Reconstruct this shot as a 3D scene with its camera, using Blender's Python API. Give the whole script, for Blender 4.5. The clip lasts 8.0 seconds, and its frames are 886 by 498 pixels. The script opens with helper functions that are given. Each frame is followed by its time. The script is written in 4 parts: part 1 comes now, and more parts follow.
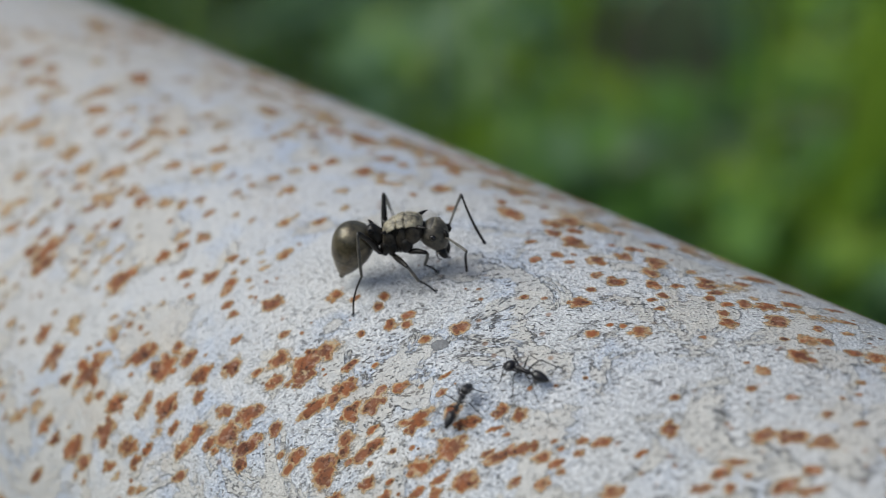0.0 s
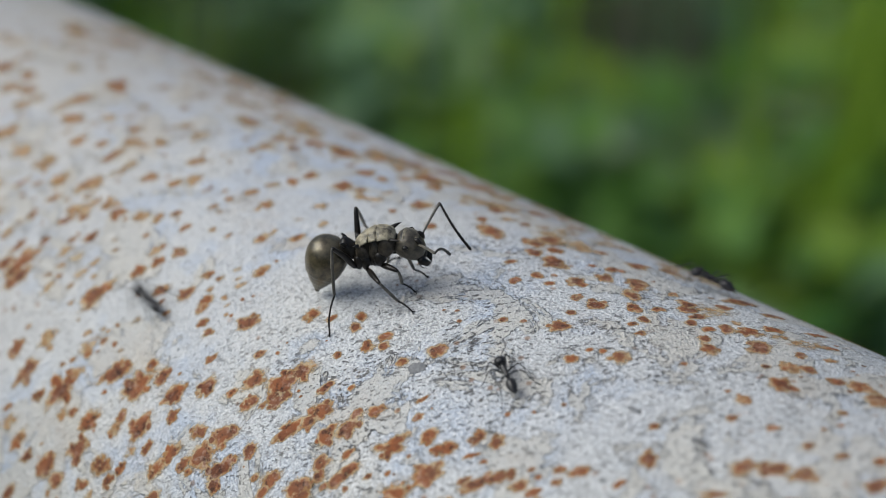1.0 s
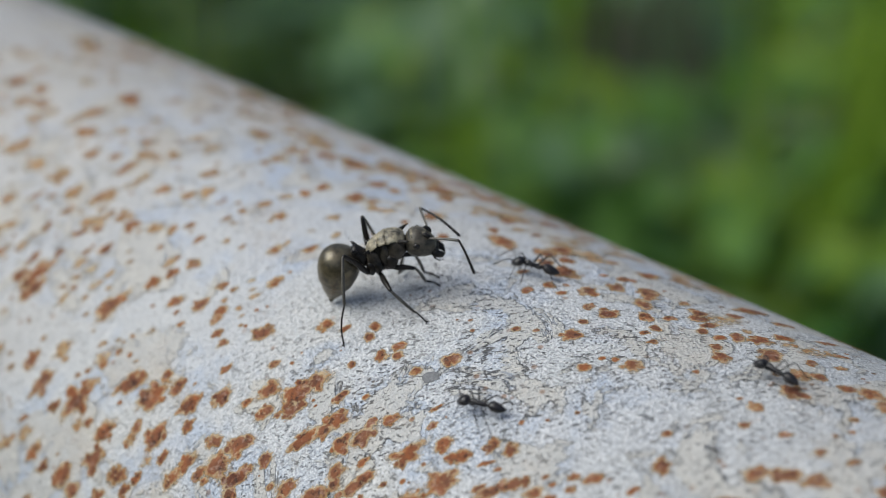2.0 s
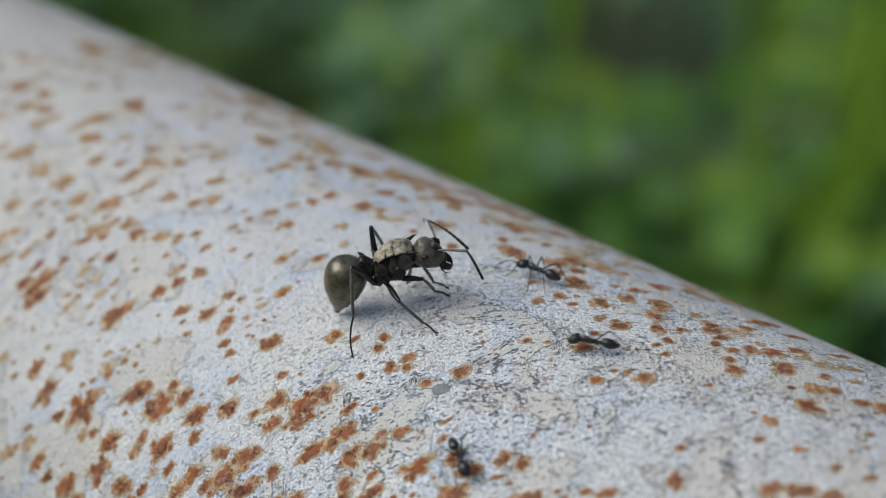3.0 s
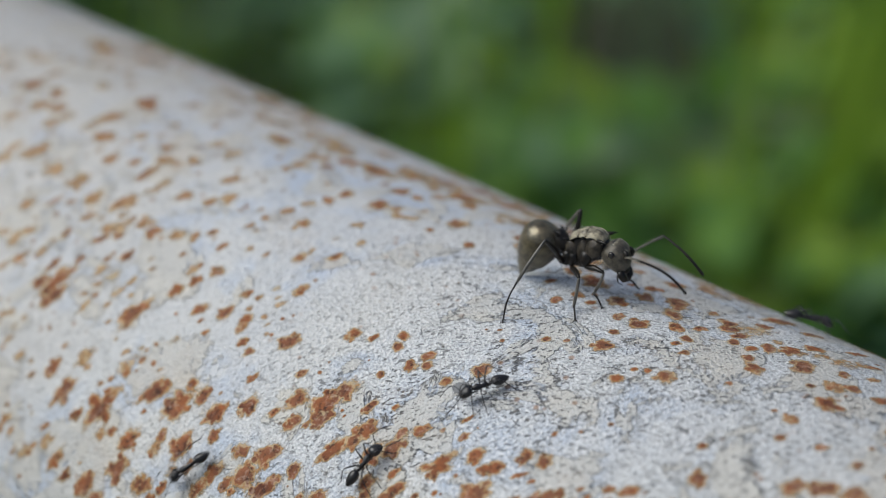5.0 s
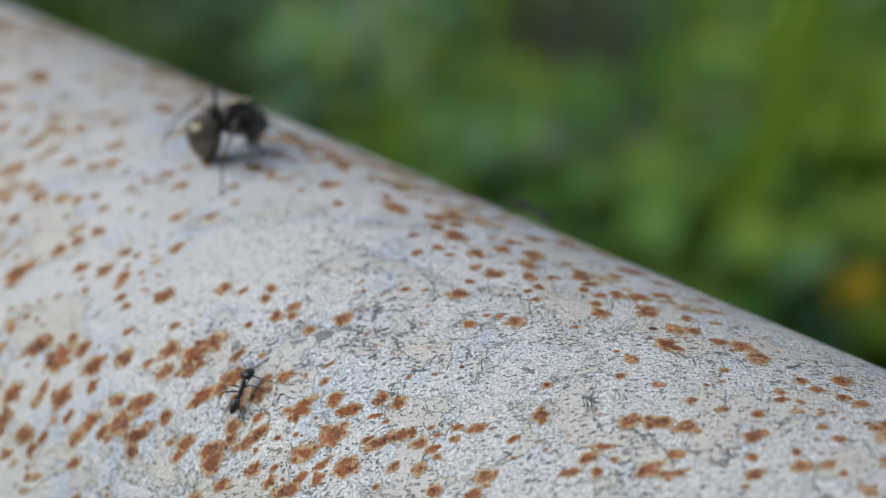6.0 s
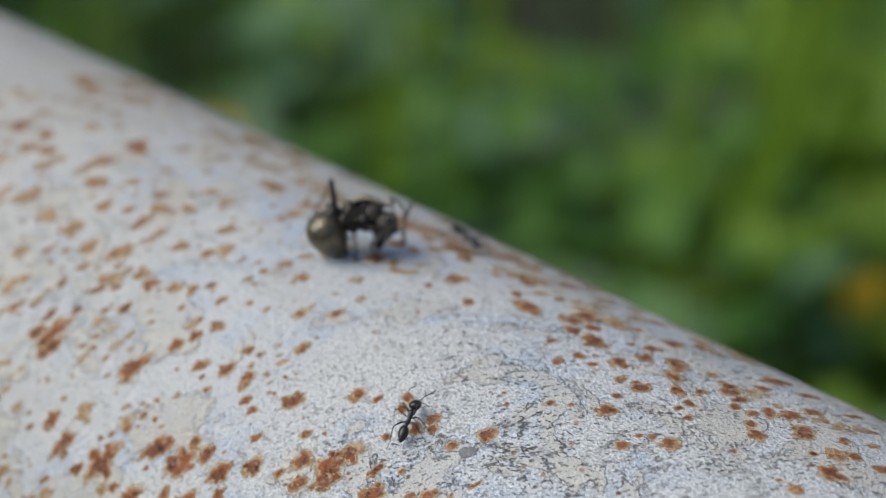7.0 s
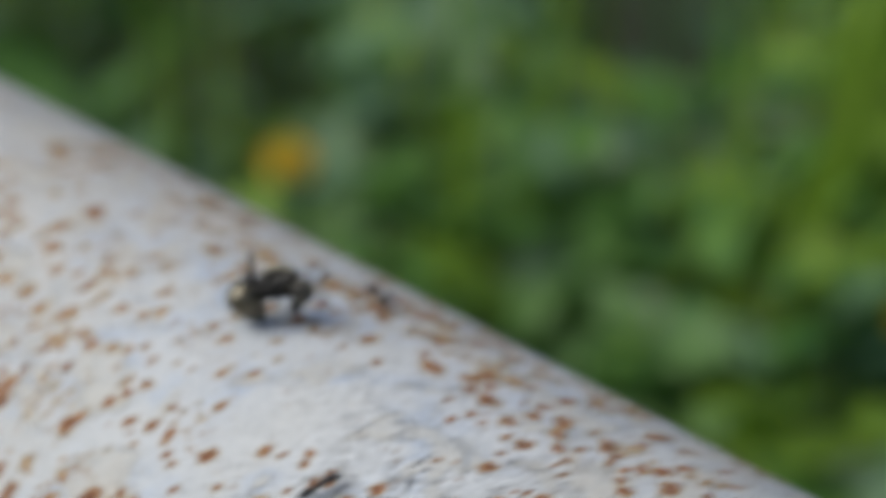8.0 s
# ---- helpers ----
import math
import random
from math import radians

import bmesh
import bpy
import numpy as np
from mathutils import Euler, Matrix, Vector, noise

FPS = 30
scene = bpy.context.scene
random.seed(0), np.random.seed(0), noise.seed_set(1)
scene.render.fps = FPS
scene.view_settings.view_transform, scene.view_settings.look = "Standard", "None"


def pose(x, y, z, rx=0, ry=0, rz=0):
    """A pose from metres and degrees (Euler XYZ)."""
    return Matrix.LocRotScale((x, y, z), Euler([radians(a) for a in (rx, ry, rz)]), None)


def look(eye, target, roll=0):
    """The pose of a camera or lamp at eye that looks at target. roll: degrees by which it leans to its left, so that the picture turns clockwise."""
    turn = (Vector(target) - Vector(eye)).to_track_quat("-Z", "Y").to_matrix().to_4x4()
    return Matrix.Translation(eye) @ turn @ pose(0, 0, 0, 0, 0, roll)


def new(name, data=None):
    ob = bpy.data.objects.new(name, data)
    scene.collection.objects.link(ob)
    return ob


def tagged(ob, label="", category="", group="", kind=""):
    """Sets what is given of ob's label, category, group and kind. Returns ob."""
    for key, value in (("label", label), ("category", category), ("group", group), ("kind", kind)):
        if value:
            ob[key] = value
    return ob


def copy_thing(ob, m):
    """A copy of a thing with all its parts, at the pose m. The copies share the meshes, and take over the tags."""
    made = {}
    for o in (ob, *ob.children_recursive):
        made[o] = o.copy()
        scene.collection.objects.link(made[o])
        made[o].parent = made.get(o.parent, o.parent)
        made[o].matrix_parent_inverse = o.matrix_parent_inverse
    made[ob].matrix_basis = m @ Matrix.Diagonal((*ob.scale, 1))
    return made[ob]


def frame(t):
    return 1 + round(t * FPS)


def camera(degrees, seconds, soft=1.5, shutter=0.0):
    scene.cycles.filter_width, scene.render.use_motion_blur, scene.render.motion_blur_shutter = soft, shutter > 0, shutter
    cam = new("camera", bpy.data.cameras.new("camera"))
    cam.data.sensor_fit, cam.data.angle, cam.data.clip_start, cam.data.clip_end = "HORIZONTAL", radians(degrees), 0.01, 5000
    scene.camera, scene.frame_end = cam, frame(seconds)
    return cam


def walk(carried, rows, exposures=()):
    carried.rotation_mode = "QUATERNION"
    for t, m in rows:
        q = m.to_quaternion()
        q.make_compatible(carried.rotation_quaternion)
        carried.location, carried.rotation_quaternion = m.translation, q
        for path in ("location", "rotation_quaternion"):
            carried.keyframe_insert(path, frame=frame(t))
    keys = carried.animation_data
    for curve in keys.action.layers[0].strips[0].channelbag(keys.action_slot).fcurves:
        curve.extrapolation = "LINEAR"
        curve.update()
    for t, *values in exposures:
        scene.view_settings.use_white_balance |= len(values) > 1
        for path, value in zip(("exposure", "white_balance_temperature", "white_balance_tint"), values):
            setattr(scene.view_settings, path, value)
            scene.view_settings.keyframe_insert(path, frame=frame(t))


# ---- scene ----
# An ant on a rust-spotted steel rail; millimetre sizes are multiplied by MM.
MM = 0.001
RAD = 21.0          # radius of the rail, mm
AXIS = 0.45         # height of the rail's axis over the ground, m

cam = camera(20, 8.0, soft=0.8, shutter=0.5)
cam.data.dof.use_dof = True
cam.data.dof.focus_distance = 0.1285
cam.data.dof.aperture_fstop = 27
walk(cam, [
    (0.0, pose(0.07719, -0.08775, 0.53484, 61.598, 0.555, 43.685)),
    (0.5, pose(0.07667, -0.08587, 0.53574, 61.016, 0.438, 43.754)),
    (1.0, pose(0.07562, -0.08518, 0.53637, 60.853, -0.002, 43.752)),
    (1.5, pose(0.07489, -0.08659, 0.53687, 61.012, -0.587, 43.571)),
    (2.0, pose(0.07581, -0.08658, 0.53657, 61.253, 0.132, 43.600)),
    (3.3, pose(0.07362, -0.08617, 0.53660, 61.158, -0.220, 43.430)),
    (3.5, pose(0.07473, -0.08658, 0.53535, 61.745, 0.084, 43.535)),
    (4.0, pose(0.07239, -0.08848, 0.53708, 61.006, -0.658, 43.023)),
    (5.3, pose(0.07236, -0.08815, 0.53701, 61.064, -0.367, 42.902)),
    (5.5, pose(0.07555, -0.08819, 0.53612, 61.571, 0.198, 43.391)),
    (5.7, pose(0.08095, -0.08581, 0.53806, 60.805, 1.263, 44.018)),
    (5.8, pose(0.08239, -0.08856, 0.53929, 60.840, 0.548, 42.559)),
    (6.0, pose(0.08217, -0.08876, 0.53757, 61.256, 0.044, 42.339)),
    (6.5, pose(0.07155, -0.08999, 0.54222, 59.478, -1.329, 40.895)),
    (7.0, pose(0.06630, -0.09021, 0.54351, 59.451, -1.904, 40.938)),
    (7.5, pose(0.06519, -0.09339, 0.54424, 59.638, -2.145, 40.757)),
    (7.8, pose(0.07364, -0.08892, 0.54623, 59.822, -0.329, 43.328)),
    (8.0, pose(0.08229, -0.08435, 0.55293, 59.084, 0.466, 44.434)),
], exposures=((0.0, 0.0), (0.5, -0.08), (1.0, 0.0), (2.0, 0.03), (3.3, -0.03), (3.7, -0.10), (4.0, -0.20), (4.2, -0.18), (5.3, 0.05), (6.0, 0.02), (7.0, 0.0), (7.6, 0.03), (8.0, 0.10)))

# ---- light: bright open shade under an overcast sky ----
world = bpy.data.worlds.new("overcast_sky")
scene.world = world
world.use_nodes = True
wn = world.node_tree.nodes
sky = wn.new("ShaderNodeTexSky")
sky.sky_type = 'NISHITA'
sky.sun_disc = False
sky.dust_density, sky.ozone_density = 3.0, 1.0
sky.sun_elevation, sky.sun_rotation = radians(62), radians(215)
wn["Background"].inputs["Strength"].default_value = 0.088
world.node_tree.links.new(sky.outputs["Color"], wn["Background"].inputs["Color"])
sun = new("sun", bpy.data.lights.new("sun", 'SUN'))
sun.data.energy, sun.data.angle, sun.data.color = 2.6, radians(46), (0.945, 0.97, 0.94)
sun.matrix_world = look((-0.80, -0.85, 1.65), (0, 0, 0.45))


# ---- materials ----
class Mat:
    """A small builder for a principled node material."""

    def __init__(self, name, rough=0.6, metal=0.0, spec=0.5):
        self.m = bpy.data.materials.new(name)
        self.m.use_nodes = True
        self.t = self.m.node_tree
        self.b = self.t.nodes["Principled BSDF"]
        self.b.inputs["Roughness"].default_value = rough
        self.b.inputs["Metallic"].default_value = metal
        self.b.inputs["Specular IOR Level"].default_value = spec
        self.co = self.n("ShaderNodeTexCoord").outputs["Object"]

    def n(self, kind, **values):
        node = self.t.nodes.new(kind)
        for k, v in values.items():
            node.inputs[k].default_value = v
        return node

    def link(self, a, b):
        self.t.links.new(a, b)

    def noise(self, scale, detail=4.0, rough=0.55, co=None, distort=0.0):
        x = self.n("ShaderNodeTexNoise", Scale=scale, Detail=detail, Roughness=rough, Distortion=distort)
        self.link(co or self.co, x.inputs["Vector"])
        return x.outputs["Fac"]

    def voronoi(self, scale, feature='F1', out="Distance", co=None):
        x = self.n("ShaderNodeTexVoronoi", Scale=scale)
        x.feature = feature
        self.link(co or self.co, x.inputs["Vector"])
        return x.outputs[out]

    def ramp(self, fac, stops):
        r = self.n("ShaderNodeValToRGB")
        e = r.color_ramp.elements
        while len(e) < len(stops):
            e.new(0.5)
        for el, (p, c) in zip(e, stops):
            el.position = p
            el.color = (c, c, c, 1) if isinstance(c, (int, float)) else (*c, 1)
        self.link(fac, r.inputs["Fac"])
        return r.outputs["Color"]

    def mix(self, fac, a, b, how='MIX'):
        x = self.t.nodes.new("ShaderNodeMix")
        x.data_type, x.blend_type = 'RGBA', how
        for sock, v in ((x.inputs[0], fac), (x.inputs[6], a), (x.inputs[7], b)):
            if isinstance(v, (int, float)):
                sock.default_value = v
            elif isinstance(v, tuple):
                sock.default_value = (*v, 1)
            else:
                self.link(v, sock)
        return x.outputs[2]

    def math(self, op, a, b=0.0):
        x = self.t.nodes.new("ShaderNodeMath")
        x.operation = op
        for sock, v in zip(x.inputs, (a, b)):
            if isinstance(v, (int, float)):
                sock.default_value = v
            else:
                self.link(v, sock)
        return x.outputs[0]

    def base(self, c):
        if isinstance(c, tuple):
            self.b.inputs["Base Color"].default_value = (*c, 1)
        else:
            self.link(c, self.b.inputs["Base Color"])
        return self

    def rough(self, v):
        self.link(v, self.b.inputs["Roughness"])
        return self

    def ragged(self, edge, lo, hi):
        """Let the surface below show where the edge value runs out."""
        clear = self.t.nodes.new("ShaderNodeBsdfTransparent")
        mix = self.t.nodes.new("ShaderNodeMixShader")
        self.link(self.ramp(edge, [(lo, 0), (hi, 1)]), mix.inputs[0])
        self.link(clear.outputs[0], mix.inputs[1])
        self.link(self.b.outputs[0], mix.inputs[2])
        self.link(mix.outputs[0], self.t.nodes["Material Output"].inputs["Surface"])
        return self.m

    def bump(self, height, dist, strength=1.0):
        x = self.n("ShaderNodeBump", Strength=strength, Distance=dist)
        self.link(height, x.inputs["Height"])
        self.link(x.outputs["Normal"], self.b.inputs["Normal"])
        return self


def rail_material():
    """A chalky blue-white coat: fine grain, cream flaking crust, and short dark broken cracks with the flakes' relief
    shade painted in.
    """
    m = Mat("weathered_galvanised_paint", 0.62, 0.0, 0.4)
    away = m.n("ShaderNodeSeparateXYZ")
    m.link(m.co, away.inputs[0])
    along = m.math('ADD', m.math('MULTIPLY', away.outputs["X"], 26.0), 0.5)
    ahead = m.ramp(along, [(0.40, 0), (0.85, 1)])
    hither = m.ramp(along, [(0.18, 0.35), (0.40, 1)])
    # broad shifts of tone: blue-white, neutral white, greyer towards the near end, tan towards the far end
    base = m.mix(m.ramp(m.noise(90, 5), [(0.38, 0), (0.62, 1)]), (0.528, 0.550, 0.574), (0.585, 0.584, 0.562))
    base = m.mix(m.ramp(m.noise(230, 3, 0.6), [(0.47, 0), (0.62, 1)]), base, (0.460, 0.518, 0.602))
    near_grey = m.math('ADD', m.math('MULTIPLY', ahead, 0.40), m.noise(150, 4))
    base = m.mix(m.ramp(near_grey, [(0.70, 0), (0.95, 0.6)]), base, (0.495, 0.500, 0.484))
    far = m.math('ADD', m.math('ADD', m.math('MULTIPLY', away.outputs["X"], 12.0), 0.55), m.math('MULTIPLY', m.noise(110, 4), 0.5))
    base = m.mix(m.ramp(far, [(0.34, 0.75), (0.58, 0)]), base, (0.520, 0.496, 0.450))
    # smooth cream crust of the flaking coat
    rim = m.math('ADD', m.noise(240, 6, 0.64, distort=0.5), m.math('MULTIPLY', ahead, 0.022))
    crust = m.ramp(rim, [(0.535, 0), (0.560, 1)])
    base = m.mix(m.math('MULTIPLY', crust, 0.72), base, (0.548, 0.522, 0.460))
    # fine pale and dark grain between the crust
    grain = m.noise(6400, 2, 0.6)
    open_coat = m.math('MULTIPLY', m.math('SUBTRACT', 1.0, m.math('MULTIPLY', crust, 0.7)), hither)
    base = m.mix(m.math('MULTIPLY', m.ramp(grain, [(0.36, 1), (0.49, 0)]), m.math('MULTIPLY', open_coat, 0.52)), base, (0.290, 0.300, 0.315))
    base = m.mix(m.math('MULTIPLY', m.ramp(grain, [(0.52, 0), (0.60, 1)]), m.math('MULTIPLY', open_coat, 0.75)), base, (0.725, 0.737, 0.742))
    # short dark strokes drawn out across the coat, a few longer hair cracks, and the lips of the crust; relief shade is
    # painted in with them
    scour = m.n("ShaderNodeMapping")
    scour.vector_type = 'TEXTURE'
    scour.inputs["Rotation"].default_value = (0, 0, radians(45))
    scour.inputs["Scale"].default_value = (2.1, 1.0, 1.0)
    m.link(m.co, scour.inputs["Vector"])
    fine = m.math('ADD', m.ramp(m.noise(6200, 2, 0.5, co=scour.outputs[0]), [(0.335, 1), (0.385, 0)]), m.math('MULTIPLY', m.ramp(m.noise(3700, 2, 0.5, co=scour.outputs[0]), [(0.325, 1), (0.365, 0)]), 1.0))
    net = m.math('MINIMUM', m.ramp(m.voronoi(1500, 'DISTANCE_TO_EDGE'), [(0.022, 1), (0.055, 0)]), m.ramp(m.noise(1700, 3, 0.62), [(0.60, 0), (0.65, 1)]))
    lip_shade = m.math('MINIMUM', m.ramp(rim, [(0.536, 0), (0.542, 1), (0.548, 1), (0.556, 0)]), m.ramp(m.noise(1300, 3, 0.6), [(0.48, 0), (0.56, 1)]))
    zone = m.ramp(m.noise(330, 4), [(0.36, 0.45), (0.58, 1)])
    crack_shade = m.math('MULTIPLY', m.math('MINIMUM', m.math('ADD', m.math('ADD', net, fine), lip_shade), 1.0), m.math('MULTIPLY', zone, hither))
    base = m.mix(m.math('MULTIPLY', crack_shade, 0.82), base, (0.070, 0.066, 0.062))
    # sparse dark pores, pin-prick rust and brown tea stain
    pore = m.math('MULTIPLY', m.ramp(m.voronoi(1500), [(0.09, 1), (0.17, 0)]), m.ramp(m.noise(700, 3), [(0.52, 0), (0.60, 1)]))
    base = m.mix(m.math('MULTIPLY', pore, 0.75), base, (0.100, 0.090, 0.080))
    pin = m.math('MULTIPLY', m.ramp(m.voronoi(900), [(0.10, 1), (0.19, 0)]), m.ramp(m.noise(170, 3), [(0.50, 0), (0.60, 1)]))
    base = m.mix(m.math('MULTIPLY', pin, 0.7), base, (0.270, 0.130, 0.050))
    stain = m.ramp(m.noise(120, 6, 0.65), [(0.58, 0), (0.76, 1)])
    base = m.mix(m.math('MULTIPLY', stain, 0.5), base, (0.470, 0.380, 0.280))
    m.base(base)
    h = m.math('ADD', m.math('MULTIPLY', grain, 0.75), m.math('MULTIPLY', m.noise(2300, 3, 0.6), 0.55))
    h = m.math('SUBTRACT', h, m.math('MULTIPLY', crack_shade, 0.55))
    h = m.math('ADD', h, m.math('MULTIPLY', crust, 0.5))
    return m.bump(h, 0.00020, 1.0).m


def bare_material():
    m = Mat("bare_grey_metal", 0.6, 0.0, 0.4)
    m.base(m.mix(m.ramp(m.noise(2500, 4), [(0.35, 0), (0.65, 1)]), (0.11, 0.115, 0.12), (0.24, 0.245, 0.25)))
    m.bump(m.noise(5200, 3), 0.00006, 0.9)
    at = m.n("ShaderNodeAttribute")
    at.attribute_name = "crust"
    return m.ragged(m.math('ADD', at.outputs["Fac"], m.math('MULTIPLY', m.math('SUBTRACT', m.noise(2500, 6, 0.74), 0.5), 2.3)), 0.40, 0.56)


def rust_material():
    """Rust from a dark pitted heart over orange-brown to a thin ochre stain, by the crust value of its mesh, broken up by noise."""
    m = Mat("flaky_rust", 0.85, 0.0, 0.25)
    at = m.n("ShaderNodeAttribute")
    at.attribute_name = "crust"
    crust = at.outputs["Fac"]
    edge = m.math('ADD', crust, m.math('MULTIPLY', m.math('SUBTRACT', m.noise(2100, 6, 0.70), 0.5), 2.0))
    a = m.noise(1500, 5, 0.66)
    info = m.n("ShaderNodeObjectInfo").outputs["Random"]
    core = m.mix(m.ramp(a, [(0.32, 0), (0.50, 0.55), (0.66, 1)]), (0.062, 0.024, 0.017), (0.262, 0.098, 0.046))
    core = m.mix(m.math('MULTIPLY', info, 0.45), core, (0.255, 0.118, 0.068))
    core = m.mix(m.ramp(m.noise(650, 3), [(0.48, 0), (0.66, 0.7)]), core, (0.315, 0.104, 0.034))
    core = m.mix(m.ramp(m.noise(2700, 3, 0.6), [(0.54, 0), (0.66, 0.85)]), core, (0.046, 0.023, 0.017))
    core = m.mix(m.ramp(m.noise(1700, 5, 0.72), [(0.55, 0), (0.72, 0.85)]), core, (0.43, 0.30, 0.235))
    fringe = m.mix(m.ramp(m.noise(2600, 3), [(0.4, 0), (0.6, 1)]), (0.40, 0.235, 0.095), (0.58, 0.46, 0.28))
    m.base(m.mix(m.ramp(edge, [(0.42, 0), (0.78, 1)]), fringe, core))
    m.bump(m.math('ADD', a, m.math('MULTIPLY', m.noise(5200, 3), 0.7)), 0.00011, 1.0)
    # the ochre stain thins out over the coat
    clear = m.t.nodes.new("ShaderNodeBsdfTransparent")
    mix = m.t.nodes.new("ShaderNodeMixShader")
    m.link(m.ramp(edge, [(0.0, 0), (0.30, 0.34), (0.56, 1)]), mix.inputs[0])
    m.link(clear.outputs[0], mix.inputs[1])
    m.link(m.b.outputs[0], mix.inputs[2])
    m.link(mix.outputs[0], m.t.nodes["Material Output"].inputs["Surface"])
    return m.m


def cuticle(name, dark, pale, rough, hair, spec=0.5, metal=0.0):
    m = Mat(name, rough, metal, spec)
    a = m.noise(2200, 4, 0.65)
    c = m.mix(m.ramp(a, [(0.36, 0), (0.62, 1)]), dark, pale)
    m.base(c)
    m.b.inputs["Sheen Weight"].default_value = hair
    m.b.inputs["Sheen Roughness"].default_value = 0.35
    m.b.inputs["Sheen Tint"].default_value = (0.85, 0.78, 0.58, 1)
    return m.bump(m.noise(14000, 2), 0.00002, 0.6).m


def leaf_material(name, a, b, rough=0.5, through_light=0.45):
    m = Mat(name, rough, 0.0, 0.4)
    c = m.mix(m.ramp(m.noise(60, 4), [(0.35, 0), (0.65, 1)]), a, b)
    m.base(c)
    m.bump(m.noise(900, 2), 0.0002, 0.4)
    thin = m.t.nodes.new("ShaderNodeBsdfTranslucent")
    m.link(c, thin.inputs["Color"])
    mix = m.t.nodes.new("ShaderNodeMixShader")
    mix.inputs[0].default_value = through_light
    m.link(m.b.outputs[0], mix.inputs[1])
    m.link(thin.outputs[0], mix.inputs[2])
    m.link(mix.outputs[0], m.t.nodes["Material Output"].inputs["Surface"])
    return m.m


RAIL = rail_material()
RUST = rust_material()
BARE = bare_material()
GASTER = cuticle("brassy_cuticle", (0.050, 0.042, 0.027), (0.152, 0.128, 0.076), 0.30, 0.15, 1.0, 0.5)
THORAX = cuticle("dark_hairy_cuticle", (0.006, 0.005, 0.004), (0.070, 0.058, 0.042), 0.40, 0.08, 0.4)
# the pale tone carries the sky's sheen on back and head top
SHIELD = cuticle("painted_sheen_cuticle", (0.035, 0.030, 0.022), (0.400, 0.355, 0.245), 0.46, 0.5)
HEAD = cuticle("grey_head_cuticle", (0.018, 0.016, 0.013), (0.120, 0.104, 0.074), 0.45, 0.35, 0.5)
LIMB = cuticle("dark_leg_cuticle", (0.004, 0.0035, 0.003), (0.017, 0.014, 0.011), 0.36, 0.02, 0.35)
SHANK = cuticle("silvery_shin_cuticle", (0.040, 0.038, 0.034), (0.130, 0.119, 0.098), 0.42, 0.45, 0.6)
EYE = cuticle("eye_cuticle", (0.012, 0.011, 0.010), (0.02, 0.018, 0.016), 0.22, 0.0)
BLACK = cuticle("small_ant_cuticle", (0.010, 0.010, 0.012), (0.024, 0.022, 0.022), 0.30, 0.05)
GREEN = leaf_material("mid_green_leaf", (0.064, 0.172, 0.031), (0.136, 0.274, 0.053))
BLUE = leaf_material("blue_green_leaf", (0.092, 0.198, 0.084), (0.205, 0.330, 0.178), 0.4)
LIME = leaf_material("yellow_green_blade", (0.153, 0.279, 0.019), (0.246, 0.386, 0.045))
STRAW = leaf_material("dry_straw", (0.16, 0.13, 0.06), (0.25, 0.20, 0.10), 0.7)
YELLOW = leaf_material("yellow_petal", (0.80, 0.52, 0.03), (0.86, 0.62, 0.06))


def soil_material():
    m = Mat("dark_leafy_soil", 0.9, 0.0, 0.3)
    c = m.mix(m.ramp(m.noise(9, 6), [(0.35, 0), (0.65, 1)]), (0.026, 0.023, 0.015), (0.036, 0.042, 0.019))
    m.base(m.mix(m.ramp(m.noise(45, 4), [(0.55, 0), (0.7, 1)]), c, (0.065, 0.051, 0.031)))
    return m.bump(m.noise(60, 6), 0.02, 0.8).m


SOIL = soil_material()


# ---- building helpers ----
def part(name, bm, material, parent=None, label="", smooth=True):
    me = bpy.data.meshes.new(name)
    for f in bm.faces:
        f.smooth = smooth
    bm.to_mesh(me)
    bm.free()
    me.materials.append(material)
    ob = new(name, me)
    if parent is not None:
        ob.parent = parent
    if label:
        ob["label"] = label
    return ob


def loft(bm, rings, segs=20, close=True):
    """Skin a row of rings of points."""
    rows = [[bm.verts.new(p) for p in ring] for ring in rings]
    for a, b in zip(rows, rows[1:]):
        for i in range(segs):
            j = (i + 1) % segs
            bm.faces.new((a[i], a[j], b[j], b[i]))
    if close:
        bm.faces.new(rows[0][::-1])
        bm.faces.new(rows[-1])
    return bm


def tube(bm, points, radii, segs=10):
    """A limb along a bent line, with a radius for each point, in mm."""
    pts = [Vector(p) * MM for p in points]
    rings = []
    for i, p in enumerate(pts):
        d = (pts[min(i + 1, len(pts) - 1)] - pts[max(i - 1, 0)]).normalized()
        u = d.orthogonal().normalized() if i == 0 else (rings_u - d * rings_u.dot(d)).normalized()
        rings_u = u
        v = d.cross(u)
        r = radii[i] * MM
        rings.append([p + (u * math.cos(a) + v * math.sin(a)) * r for a in (2 * math.pi * k / segs for k in range(segs))])
    return loft(bm, rings, segs)


def body(bm, stations, segs=24, wob=0.0):
    """A body along x from stations (x, zc, half width, half height), in mm, squeezed a little flat below."""
    rings = []
    for x, zc, ry, rz in stations:
        ring = []
        for k in range(segs):
            a = 2 * math.pi * k / segs
            y, z = math.cos(a) * ry, math.sin(a) * rz
            p = Vector((x, y, zc + z))
            if wob:
                p += Vector((0, y, z)) * wob * noise.noise(p * 1.7)
            ring.append(p * MM)
        rings.append(ring)
    return loft(bm, rings, segs)


